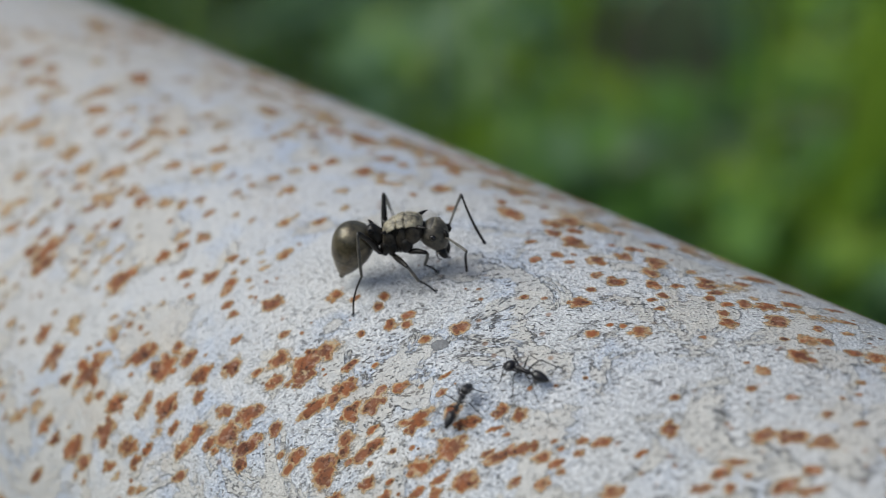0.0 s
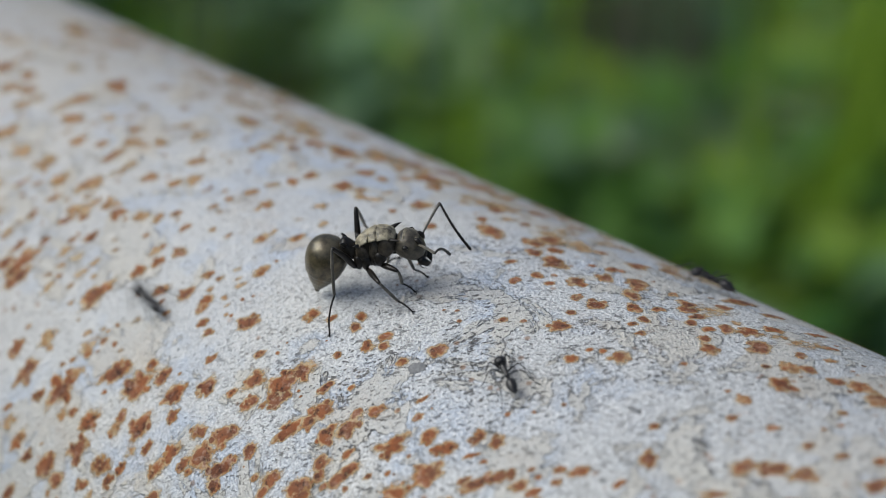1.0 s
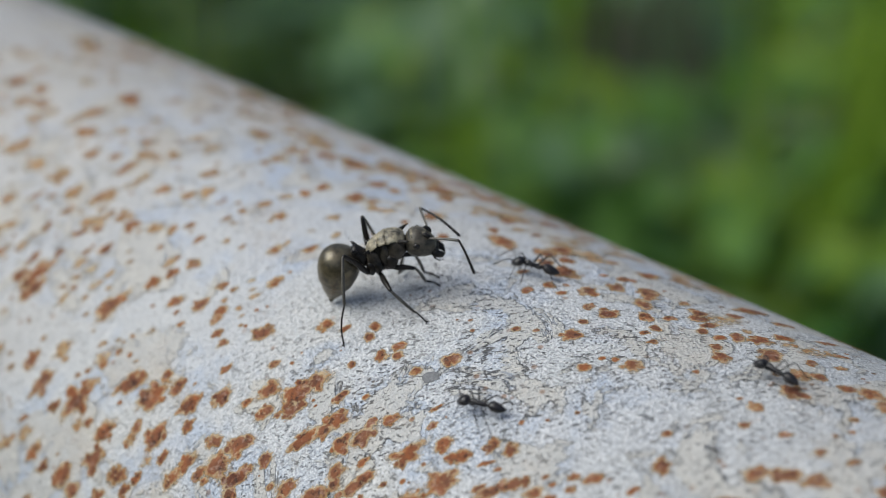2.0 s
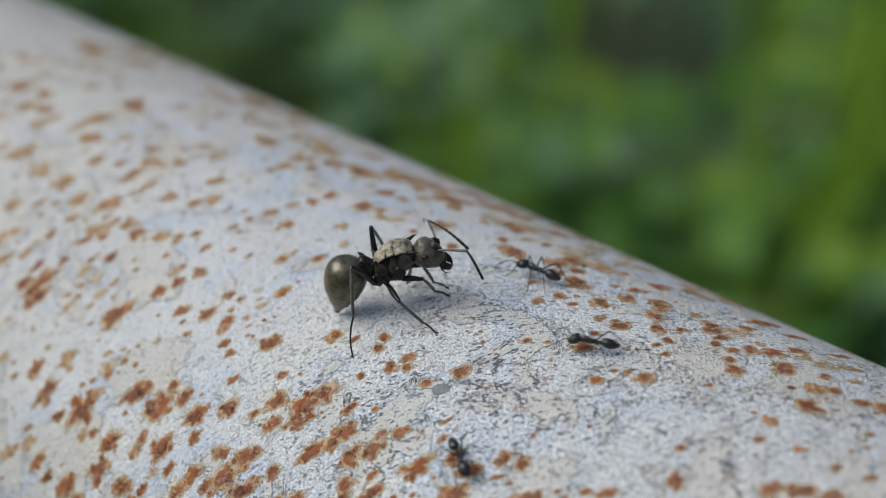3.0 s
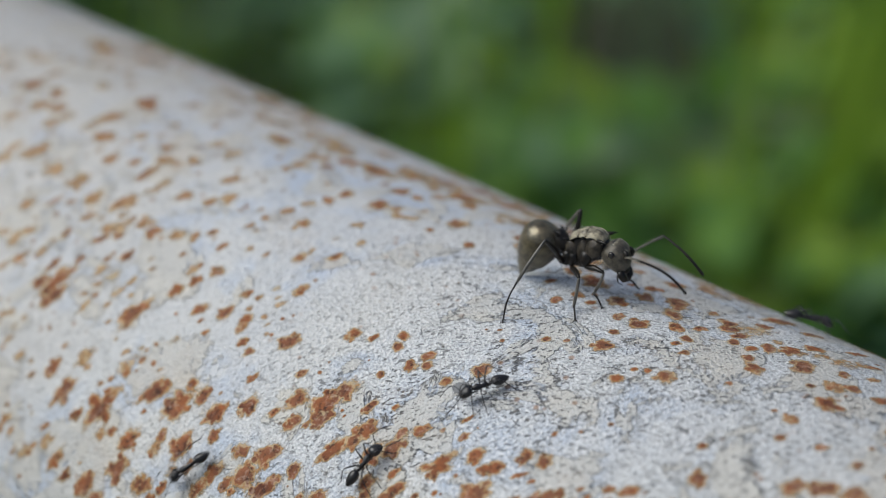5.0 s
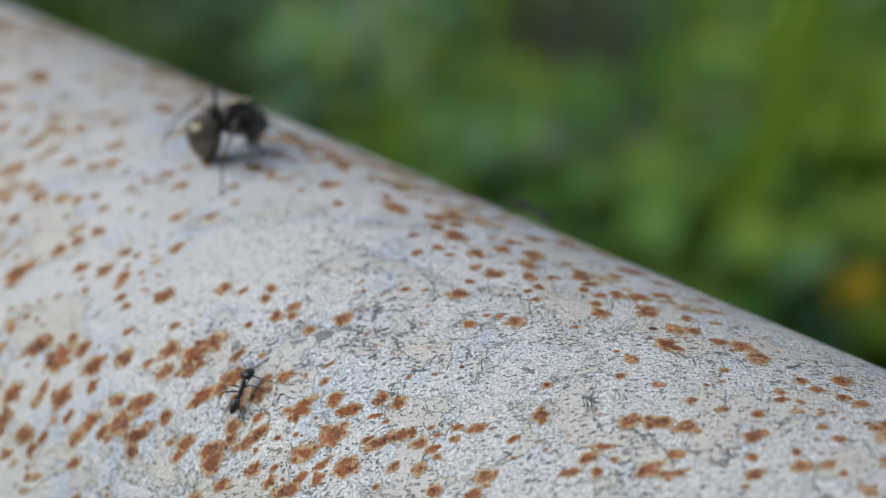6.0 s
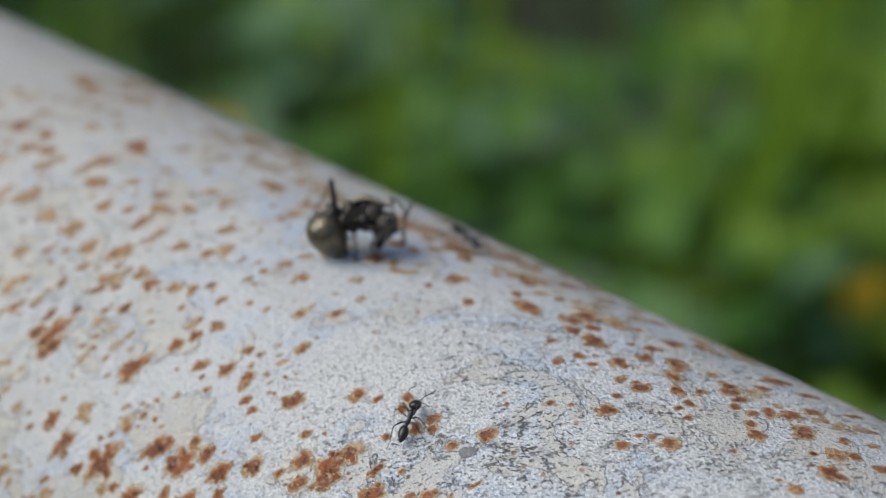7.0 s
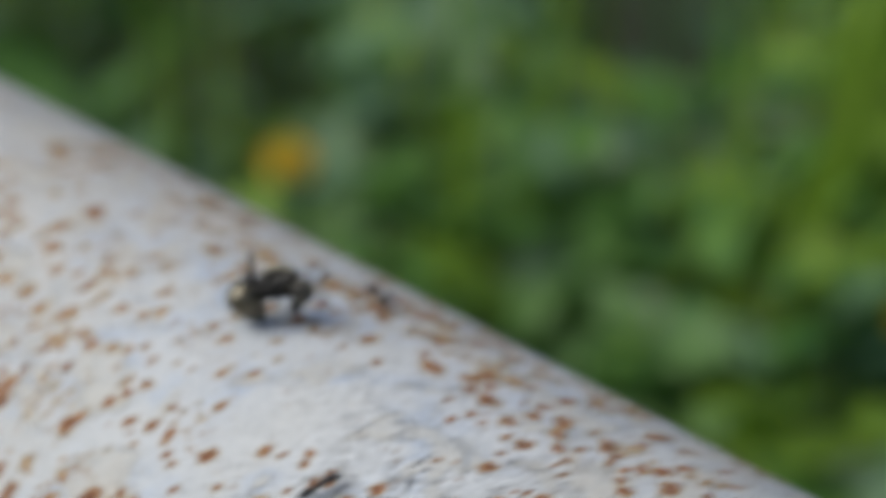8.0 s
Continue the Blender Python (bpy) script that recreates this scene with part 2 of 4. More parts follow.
def egg(x0, x1, ry, rz, zc0, zc1, n=14, point=1.0):
    """Stations of an egg between x0 and x1; point < 1 sharpens the x1 end."""
    out = []
    for i in range(n + 1):
        u = 0.5 - 0.5 * math.cos(math.pi * i / n)
        w = math.sqrt(max(1 - (2 * u - 1) ** 2, 0.0004))
        w *= 1 - (1 - point) * u ** 1.5
        out.append((x0 + (x1 - x0) * u, zc0 + (zc1 - zc0) * u, ry * w, rz * w))
    return out


def on_rail(x, s, heading=0.0, h=0.0):
    """The pose of a thing on the rail: x along it and s round it from the crest, mm; heading in degrees from x towards s."""
    a = s / RAD
    t, n = Vector((0, math.cos(a), -math.sin(a))), Vector((0, math.sin(a), math.cos(a)))
    e = Vector((1, 0, 0))
    c, d = math.cos(radians(heading)), math.sin(radians(heading))
    f, l = e * c + t * d, t * c - e * d
    p = Vector((x * MM, 0, AXIS)) + n * (RAD + h) * MM
    return Matrix(((f.x, l.x, n.x, p.x), (f.y, l.y, n.y, p.y), (f.z, l.z, n.z, p.z), (0, 0, 0, 1)))


# ---- the ground ----
bm = bmesh.new()
bmesh.ops.create_grid(bm, x_segments=120, y_segments=120, size=300)
for v in bm.verts:
    v.co.z = 0.05 * noise.noise(v.co * 0.4) if v.co.length > 4 else 0.0
tagged(part("ground", bm, SOIL), "dark damp soil with leaf litter between weeds", "ground", kind="structure")


# ---- the rail ----
def build_rail():
    rail = new("steel_rail")
    tagged(rail, "grey-white weathered steel pipe rail with flaking coat and rust spots", "pipe")
    bm = bmesh.new()
    segs = 160
    rings = []
    for i in range(121):
        x = -1.2 + 2.1 * i / 120
        rings.append([(x, RAD * MM * math.sin(2 * math.pi * k / segs), RAD * MM * math.cos(2 * math.pi * k / segs)) for k in range(segs)])
    loft(bm, rings, segs)
    rail.location = (0, 0, AXIS)
    part("pipe", bm, RAIL, rail)
    for x in (-1.1, 0.8):
        bm = bmesh.new()
        tube(bm, [(0, 0, -RAD * 0.8), (0, 0, -AXIS * 500), (0, 0, -AXIS * 1000 - 60)], [RAD * 0.9] * 3, 48)
        part("post", bm, RAIL, rail).location = (x, 0, 0)
    return rail


RAILING = build_rail()


def blot(bm, rng, x, s, a, b, ang, h=0.03, n=None, halo=1.9, depth=1.0):
    """A crust of rust on the rail, domed, with its crust value falling from the middle to the edge. Sizes in mm."""
    n = n or (26 if a > 0.35 else 16)
    ca, sa = math.cos(radians(ang)), math.sin(radians(ang))
    ox, oy = rng.uniform(-50, 50), rng.uniform(-50, 50)
    rough = min(0.36, 0.16 + 0.2 * a)
    crust = bm.verts.layers.float.get("crust") or bm.verts.layers.float.new("crust")
    rings = []
    for r, z, c in ((halo, 0.005, -0.35), (1.4, 0.010, 0.15), (1.0, 0.018, 0.55), (0.78, h, 0.80), (0.45, h * 1.2, 0.95), (0.2, h * 1.1, 0.9)):
        ring = []
        for i in range(n):
            t = 2 * math.pi * i / n
            w = 1 + rough * 1.7 * noise.noise((math.cos(t) * 1.2 + ox, math.sin(t) * 1.2 + oy, 0.0)) + rough * 0.8 * noise.noise((math.cos(t) * 3.0 + oy, math.sin(t) * 3.0 + ox, 3.0))
            w = max(0.4, w)
            u, v = math.cos(t) * a * w * r, math.sin(t) * b * w * r
            p = on_rail(x + u * ca - v * sa, s + u * sa + v * ca, 0, z).translation
            vert = bm.verts.new((p.x, p.y, p.z - AXIS))
            vert[crust] = c * depth if c > 0 else c
            ring.append(vert)
        rings.append(ring)
    for p, q in zip(rings, rings[1:]):
        for i in range(n):
            j = (i + 1) % n
            bm.faces.new((p[i], p[j], q[j], q[i]))
    bm.faces.new(rings[-1])


def lie(x, s):
    """The way in which spots are drawn out, by their place on the rail."""
    return 62 if s < -9 and x < 3 else 70 if x < -4 else 52 if s < 1 else 64


RUST_SPOTS = (
    ((-41.0, -2.3, 0.65, 0.37), (-38.9, -2.2, 0.50, 0.36), (-38.7, -3.8, 0.82, 0.33), (-37.5, 0.3, 0.46, 0.34), (-37.4, -3.3, 0.47, 0.32), (-36.6, -4.5, 0.57, 0.39), (-35.4, -6.8, 0.93, 0.35), (-34.0, -2.1, 0.98, 0.32), (-33.7, 0.4, 0.68, 0.62), (-32.9, -7.5, 0.67, 0.44), (-32.7, -3.9, 0.61, 0.41), (-31.0, -9.3, 0.47, 0.17), (-30.8, -2.5, 0.54, 0.29), (-30.8, -7.4, 0.66, 0.45), (-30.6, -5.1, 0.61, 0.25), (-28.9, -8.0, 0.60, 0.35), (-28.1, -9.3, 0.49, 0.22), (-27.7, -12.7, 0.49, 0.22), (-27.7, -14.0, 0.55, 0.36), (-27.6, -4.9, 0.78, 0.25), (-27.5, -3.5, 0.49, 0.37), (-27.1, -7.9, 0.49, 0.29), (-26.7, -13.4, 1.08, 0.44)),
    ((-26.7, -7.2, 0.59, 0.36), (-26.3, -14.4, 0.96, 0.40), (-26.3, -11.8, 0.34, 0.22), (-26.2, -8.1, 0.36, 0.20), (-26.1, -10.1, 0.46, 0.21), (-26.1, -5.9, 0.55, 0.20), (-26.1, -2.5, 0.46, 0.35), (-26.0, -5.0, 0.47, 0.30), (-25.2, -9.5, 0.30, 0.19), (-24.7, -11.0, 0.26, 0.15), (-24.6, 3.0, 0.73, 0.55), (-24.1, -5.3, 0.57, 0.27), (-23.7, -10.3, 0.46, 0.30), (-23.5, -8.3, 0.47, 0.31), (-23.5, -17.8, 0.59, 0.40), (-22.9, -2.6, 0.52, 0.28), (-22.3, -4.8, 0.45, 0.27), (-22.2, -20.9, 0.34, 0.16), (-22.0, -7.8, 0.52, 0.29), (-22.0, 3.2, 0.42, 0.34), (-22.0, -18.7, 0.83, 0.45), (-20.9, -7.4, 0.39, 0.23), (-20.6, -22.2, 0.69, 0.35)),
    ((-20.5, -13.1, 0.97, 0.49), (-20.5, 8.0, 1.15, 0.38), (-20.4, -19.4, 0.47, 0.30), (-20.2, -25.1, 0.59, 0.30), (-20.1, 2.3, 0.51, 0.28), (-19.8, 3.9, 0.66, 0.42), (-19.6, -22.7, 0.49, 0.30), (-19.1, -10.9, 0.52, 0.34), (-19.0, -18.4, 1.13, 0.72), (-18.9, -7.2, 0.28, 0.15), (-18.5, -9.8, 0.44, 0.28), (-18.5, -4.1, 0.25, 0.17), (-18.1, -15.1, 0.21, 0.15), (-18.0, -22.5, 0.78, 0.47), (-17.9, 4.3, 0.98, 0.50), (-17.9, -2.9, 0.42, 0.30), (-17.8, -8.7, 0.48, 0.24), (-17.6, -19.3, 0.35, 0.25), (-17.5, -1.7, 0.41, 0.24), (-16.9, -0.7, 0.35, 0.26), (-16.9, -11.1, 0.44, 0.31), (-16.7, 0.5, 0.48, 0.30), (-16.3, 5.7, 0.81, 0.44)),
    ((-16.3, -3.3, 0.37, 0.29), (-16.2, -16.3, 0.97, 0.54), (-16.2, -19.2, 0.71, 0.50), (-16.1, -20.7, 0.71, 0.50), (-16.0, -21.3, 0.46, 0.28), (-15.4, 7.4, 1.17, 0.42), (-15.3, -10.6, 0.55, 0.32), (-15.1, -9.1, 0.37, 0.25), (-15.0, 3.2, 0.68, 0.40), (-15.0, -22.4, 0.48, 0.33), (-14.5, 0.8, 0.58, 0.36), (-14.3, -18.9, 0.47, 0.35), (-14.3, -16.4, 0.99, 0.63), (-14.2, -15.0, 0.39, 0.30), (-14.2, -21.0, 0.69, 0.50), (-13.9, 3.3, 0.39, 0.30), (-13.8, -10.4, 0.40, 0.29), (-13.8, -1.6, 0.41, 0.28), (-13.7, 8.7, 1.33, 0.30), (-13.3, -21.5, 0.45, 0.31), (-13.1, -15.2, 0.48, 0.37), (-13.0, -11.7, 0.31, 0.27), (-12.8, -20.6, 0.43, 0.24)),
    ((-12.8, 6.1, 1.08, 0.50), (-12.8, -18.2, 0.80, 0.57), (-12.8, 0.6, 0.38, 0.28), (-12.4, -7.5, 0.46, 0.27), (-12.3, -2.8, 0.30, 0.22), (-12.3, -12.0, 0.29, 0.24), (-11.7, -15.6, 0.65, 0.51), (-11.7, -18.9, 0.45, 0.24), (-11.6, 5.2, 0.62, 0.37), (-11.1, -16.8, 0.43, 0.31), (-11.0, -13.2, 0.41, 0.23), (-10.9, 8.5, 1.46, 0.39), (-10.5, -10.5, 0.53, 0.49), (-10.5, -19.6, 0.59, 0.43), (-10.4, 0.7, 0.23, 0.16), (-10.1, -14.6, 0.62, 0.44), (-10.0, -18.5, 0.64, 0.40), (-10.0, 2.3, 0.63, 0.38), (-9.9, 2.5, 0.68, 0.33), (-9.1, -16.8, 0.50, 0.39), (-9.0, 4.9, 0.44, 0.27), (-9.0, -18.7, 0.45, 0.28), (-8.5, -11.7, 0.30, 0.24)),
    ((-8.5, -14.2, 0.30, 0.22), (-8.4, -18.9, 0.27, 0.20), (-8.1, -17.8, 0.81, 0.57), (-7.7, 0.9, 0.27, 0.21), (-7.7, -13.1, 0.60, 0.47), (-7.6, -8.4, 0.42, 0.31), (-7.5, -16.4, 0.71, 0.55), (-7.3, 5.9, 0.67, 0.29), (-7.1, -14.2, 0.51, 0.42), (-6.6, 3.8, 0.44, 0.27), (-6.6, -17.8, 0.94, 0.46), (-6.5, -18.8, 0.46, 0.35), (-6.5, 11.5, 2.18, 0.29), (-6.4, -8.1, 0.36, 0.14), (-6.3, 8.5, 1.05, 0.28), (-6.3, -14.0, 0.23, 0.18), (-6.1, -12.6, 0.83, 0.72), (-5.7, -13.5, 0.49, 0.38), (-5.6, -11.5, 0.64, 0.56), (-5.4, -16.3, 0.51, 0.37), (-5.2, 3.0, 0.73, 0.56), (-5.0, 5.6, 0.50, 0.19), (-5.0, -7.2, 0.28, 0.23)),
    ((-4.8, -7.9, 0.30, 0.22), (-4.4, -9.8, 0.22, 0.21), (-4.3, -17.4, 0.25, 0.19), (-4.3, 6.4, 0.47, 0.18), (-4.0, -14.4, 0.80, 0.47), (-3.6, -11.6, 0.51, 0.27), (-3.3, -8.6, 0.39, 0.30), (-3.3, -16.9, 0.40, 0.28), (-3.2, -13.6, 0.50, 0.41), (-2.9, -7.6, 0.37, 0.25), (-2.9, -12.8, 0.64, 0.53), (-2.7, 5.0, 1.17, 0.46), (-2.7, 3.8, 0.68, 0.47), (-2.5, -8.1, 0.28, 0.23), (-2.3, -11.0, 0.20, 0.17), (-1.9, 1.0, 0.32, 0.17), (-1.9, 2.8, 0.54, 0.28), (-1.8, -13.8, 0.58, 0.49), (-1.6, -16.8, 0.71, 0.53), (-1.4, 4.1, 0.51, 0.34), (-1.1, -17.3, 0.69, 0.51), (-1.1, -15.2, 0.52, 0.40), (-1.0, -12.1, 0.31, 0.28)),
    ((-0.9, -8.5, 0.32, 0.25), (-0.9, -12.9, 0.75, 0.50), (-0.8, -15.8, 0.41, 0.33), (-0.5, 2.8, 0.70, 0.54), (-0.4, -0.5, 0.21, 0.20), (-0.4, -0.3, 0.28, 0.20), (-0.2, 6.4, 0.50, 0.23), (-0.2, -16.1, 0.29, 0.17), (-0.1, -11.4, 0.42, 0.32), (0.0, -14.1, 0.37, 0.21), (0.1, -18.1, 0.46, 0.36), (0.1, 0.9, 0.31, 0.29), (0.3, -6.9, 0.48, 0.38), (0.3, -15.5, 0.53, 0.37), (0.6, -14.7, 0.48, 0.35), (1.0, 4.2, 0.23, 0.14), (1.1, 0.7, 0.30, 0.17), (1.5, -16.6, 0.47, 0.34), (1.6, -3.4, 0.24, 0.16), (1.7, -9.8, 0.29, 0.16), (1.8, -14.6, 0.22, 0.17), (1.9, 1.9, 0.62, 0.40), (2.0, 6.9, 0.74, 0.32)),
    ((2.0, 4.9, 0.59, 0.29), (2.0, -12.7, 0.78, 0.49), (2.2, -10.7, 0.26, 0.19), (2.5, -2.9, 0.16, 0.13), (2.5, 3.6, 0.63, 0.42), (2.8, -16.8, 0.40, 0.30), (3.0, 8.4, 0.80, 0.23), (3.1, 0.6, 0.34, 0.28), (3.4, -11.4, 0.48, 0.35), (3.7, -17.1, 0.47, 0.33), (3.8, -14.6, 0.71, 0.39), (3.9, -0.8, 0.25, 0.18), (4.2, -2.1, 0.56, 0.37), (4.2, 4.3, 0.86, 0.52), (4.3, 0.7, 0.52, 0.44), (4.4, -15.8, 0.38, 0.25), (4.4, -11.7, 0.34, 0.27), (4.7, -13.1, 0.90, 0.47), (4.8, -11.5, 0.47, 0.36), (4.8, 3.0, 0.57, 0.43), (5.1, -14.8, 0.44, 0.21), (5.4, -15.5, 0.38, 0.27), (5.8, 1.9, 0.46, 0.37)),
    ((5.8, -10.2, 0.43, 0.32), (5.9, 5.1, 0.39, 0.21), (6.2, -11.2, 0.46, 0.12), (6.3, -8.4, 0.14, 0.12), (6.5, -3.8, 0.33, 0.26), (6.5, -14.3, 0.69, 0.53), (6.7, -12.5, 0.37, 0.20), (6.7, 2.7, 0.45, 0.22), (6.8, -2.7, 0.17, 0.12), (6.9, -10.0, 0.40, 0.32), (6.9, 0.5, 0.27, 0.15), (7.0, -11.2, 0.18, 0.12), (7.0, 1.3, 0.31, 0.27), (7.1, 4.7, 0.62, 0.33), (7.4, -12.3, 0.91, 0.27), (7.4, -2.4, 0.17, 0.16), (7.6, 4.0, 0.62, 0.33), (7.7, 8.7, 1.52, 0.36), (7.8, 0.1, 0.27, 0.19), (8.2, -11.6, 0.51, 0.31), (8.3, 6.4, 0.56, 0.26), (8.4, -2.3, 0.53, 0.44), (8.5, 3.8, 0.64, 0.19)),
    ((8.7, -11.1, 0.33, 0.24), (8.8, -14.5, 0.19, 0.14), (8.8, 2.9, 0.37, 0.26), (9.0, -13.2, 0.35, 0.22), (9.3, -11.5, 0.24, 0.14), (9.5, -10.4, 0.16, 0.12), (9.8, 3.1, 0.38, 0.22), (9.8, 8.7, 0.92, 0.24), (10.1, -10.6, 0.16, 0.12), (10.3, 3.9, 0.57, 0.35), (10.4, -12.6, 0.39, 0.29), (10.4, 2.0, 0.49, 0.25), (10.4, -11.4, 0.35, 0.26), (10.8, -9.8, 0.31, 0.19), (11.1, -10.4, 0.23, 0.19), (11.2, 4.6, 0.86, 0.37), (11.2, 1.4, 0.52, 0.42), (11.5, 6.4, 0.66, 0.31), (12.0, -13.2, 0.38, 0.29), (12.6, 8.8, 0.92, 0.23), (12.7, 3.6, 0.79, 0.52), (13.1, -5.3, 0.24, 0.18), (13.9, -9.0, 0.32, 0.17)),
    ((14.0, -12.5, 0.40, 0.28), (14.0, -11.5, 0.53, 0.38), (14.2, -7.1, 0.44, 0.37), (14.2, 2.0, 0.33, 0.15), (14.4, 7.4, 0.58, 0.22), (14.4, 4.7, 0.45, 0.27), (15.0, 3.0, 0.62, 0.42), (15.3, -1.2, 0.42, 0.35), (15.6, 5.6, 0.47, 0.19), (15.7, 3.5, 0.48, 0.33), (15.8, 1.2, 0.67, 0.52), (15.8, -2.7, 0.26, 0.22), (17.4, 3.6, 0.56, 0.32), (17.8, -9.3, 0.45, 0.24), (17.8, -2.1, 0.30, 0.18), (18.5, 4.2, 0.84, 0.51), (18.6, -4.9, 0.44, 0.14), (19.0, -8.6, 0.32, 0.26), (19.1, -4.5, 0.30, 0.20), (19.3, -7.6, 0.23, 0.16), (19.5, 1.1, 0.32, 0.18), (19.7, -0.7, 0.16, 0.14), (19.8, 3.5, 0.74, 0.48)),
    ((19.9, -2.2, 0.27, 0.20), (20.1, 0.1, 0.17, 0.14), (21.6, -1.9, 0.32, 0.18), (21.6, -3.9, 0.23, 0.21), (22.4, -6.9, 0.68, 0.27), (22.8, 1.3, 0.30, 0.24), (22.8, 3.2, 0.49, 0.28), (23.2, -1.1, 0.30, 0.26), (23.3, 0.7, 0.38, 0.22), (23.9, 3.0, 0.42, 0.27), (24.0, 5.2, 0.84, 0.44), (24.1, -2.6, 0.65, 0.38), (24.1, 1.2, 0.24, 0.19), (24.5, 0.4, 0.35, 0.21), (25.2, 3.3, 0.49, 0.27), (25.5, 1.0, 0.25, 0.14), (25.8, -5.0, 0.40, 0.25), (25.9, -5.8, 0.19, 0.17), (26.2, -0.0, 0.25, 0.22), (26.3, 3.4, 0.62, 0.30), (26.5, -2.5, 0.25, 0.22), (27.3, -3.2, 0.48, 0.41), (27.5, -0.3, 0.33, 0.24)),
    ((28.2, -2.4, 0.41, 0.27), (28.3, 1.8, 0.46, 0.33), (29.2, -2.5, 0.23, 0.18), (30.1, -0.4, 0.24, 0.17), (31.0, -2.9, 0.42, 0.40)),
)


def rust_on_rail():
    rng = random.Random(5)
    spots = sorted((q for stretch in RUST_SPOTS for q in stretch), key=lambda q: -q[2] * q[3])
    for x, s, a, b in spots[:290]:
        bm = bmesh.new()
        k = 0.66 if s > 1 else 0.84 if s > -9 else 0.92
        g = 0.78 if s < -9 and x < 3 else 0.92
        a, b = a * k * 1.06, b * g * (1.3 if s > 1 or (s > -9 and x < -4) else 1.1)
        way = lie(x, s) + rng.uniform(-14, 14)
        depth = min(1.0, (rng.uniform(0.40, 0.82) if x < -8 and s > -9 else rng.uniform(0.74, 1.1)) + 0.22 * a)
        lobes = 4 if a > 0.6 else 3 if a > 0.3 else 1
        blot(bm, rng, x, s, a * (0.93 if lobes > 1 else 1.05), b * (0.93 if lobes > 1 else 1.05), way, 0.02 + 0.02 * min(1, a), None, 1.9, depth)
        # smaller lobes round a large spot break up its outline
        for q in range(lobes - 1):
            turn = rng.uniform(0, 2 * math.pi)
            u, v = math.cos(turn) * a * 0.95, math.sin(turn) * b * 1.05
            c, d = math.cos(radians(way)), math.sin(radians(way))
            w = rng.uniform(0.30, 0.52) * b
            blot(bm, rng, x + u * c - v * d, s + u * d + v * c, w * rng.uniform(0.9, 1.4), w, rng.uniform(0, 180), 0.026 + 0.004 * q, 14, 1.9, depth * rng.uniform(0.75, 1.0))
        part("rust_spot", bm, RUST, RAILING)
    # the rest of the rail, and the finest specks, as one crust
    bm = bmesh.new()
    for x, s, a, b in spots[290:]:
        blot(bm, rng, x, s, a, b, lie(x, s), 0.02)
    for i in range(900):
        x, s = rng.uniform(-120, 60), rng.uniform(-40, 16)
        seen = s > -24.5 + (x + 20.7) * 0.495 and x > -23 - (s + 25.7) * 0.93 and x < 27
        if seen:
            continue
        a = rng.uniform(0.2, 0.8) ** 1.3
        blot(bm, rng, x, s, a, a * rng.uniform(0.45, 0.8), lie(x, s) + rng.uniform(-20, 20), 0.025, 12)
    # small tan spots that crowd the far end
    for i in range(520):
        x, s = rng.uniform(-46, -12), rng.uniform(-24, 9)
        if any(math.hypot(x - q[0], s - q[1]) < 0.2 + q[2] for q in spots) or noise.noise((x * 0.15, s * 0.25, 9.0)) < -0.3:
            continue
        a = rng.uniform(0.13, 0.26) if rng.random() < 0.6 else rng.uniform(0.26, 0.52)
        blot(bm, rng, x, s, a, a * rng.uniform(0.45, 0.75), lie(x, s) + rng.uniform(-20, 20), 0.02, 14, 2.0, rng.uniform(0.45, 0.8))
    # brown weathering that thickens towards the far flank
    for i in range(460):
        x, s = rng.uniform(-44, 14), rng.uniform(4.5, 16)
        if noise.noise((x * 0.10, s * 0.16, 2.0)) < -0.12:
            continue
        a = rng.uniform(0.2, 0.75)
        blot(bm, rng, x, s, a, a * rng.uniform(0.6, 1.0), rng.uniform(0, 90), 0.015, 14, 2.0, rng.uniform(0.25, 0.6))
    for i in range(420):
        x, s = rng.uniform(-50, 32), rng.uniform(-28, 12)
        dense = noise.noise((x * 0.12, s * 0.2, 4.0)) + (0.25 if s < -9 else 0)
        if dense < 0.0:
            continue
        a = rng.uniform(0.05, 0.16)
        blot(bm, rng, x, s, a, a * rng.uniform(0.55, 1), lie(x, s), 0.012, 9)
    specks = part("rust_specks", bm, RUST, RAILING)
    tagged(specks, "fine rust specks scattered over the pipe", kind="stuff")
    bm = bmesh.new()
    blot(bm, rng, 0.05, -8.45, 0.46, 0.30, 64, 0.018, 26, 1.25)
    part("bare_patch", bm, BARE, RAILING, "bare grey metal patch")


rust_on_rail()


# ---- the plants behind ----
EYE0 = Vector((0.0756, -0.0852, 0.5364))
FWD = Vector((-0.604, 0.631, -0.487)).normalized()
RIGHT = FWD.cross(Vector((0, 0, 1))).normalized()
UP = RIGHT.cross(FWD)


def beyond(u, v, d):
    """A place behind the rail: u to the side and v up, as parts of half the view's width, at d metres."""
    return EYE0 + FWD * d + (RIGHT * u + UP * v) * (0.1763 * d)


def blade(bm, root, tip, width, bend, rng):
    """A grass blade from root to tip, folded along its midrib."""
    root, tip = Vector(root), Vector(tip)
    d = tip - root
    side = d.cross(Vector((rng.uniform(-1, 1), rng.uniform(-1, 1), 0.3))).normalized()
    out = d.cross(side).normalized()
    rows = []
    n = 9
    for i in range(n + 1):
        u = i / n
        p = root + d * u + out * bend * 4 * u * (1 - u) * 0.5
        w = width * 0.5 * min(1.0, 6 * u + 0.35) * (1 - u ** 3) + 0.0002
        rows.append([bm.verts.new(p - side * w), bm.verts.new(p + out * w * 0.35), bm.verts.new(p + side * w)])
    for a, b in zip(rows, rows[1:]):
        bm.faces.new((a[0], a[1], b[1], b[0]))
        bm.faces.new((a[1], a[2], b[2], b[1]))


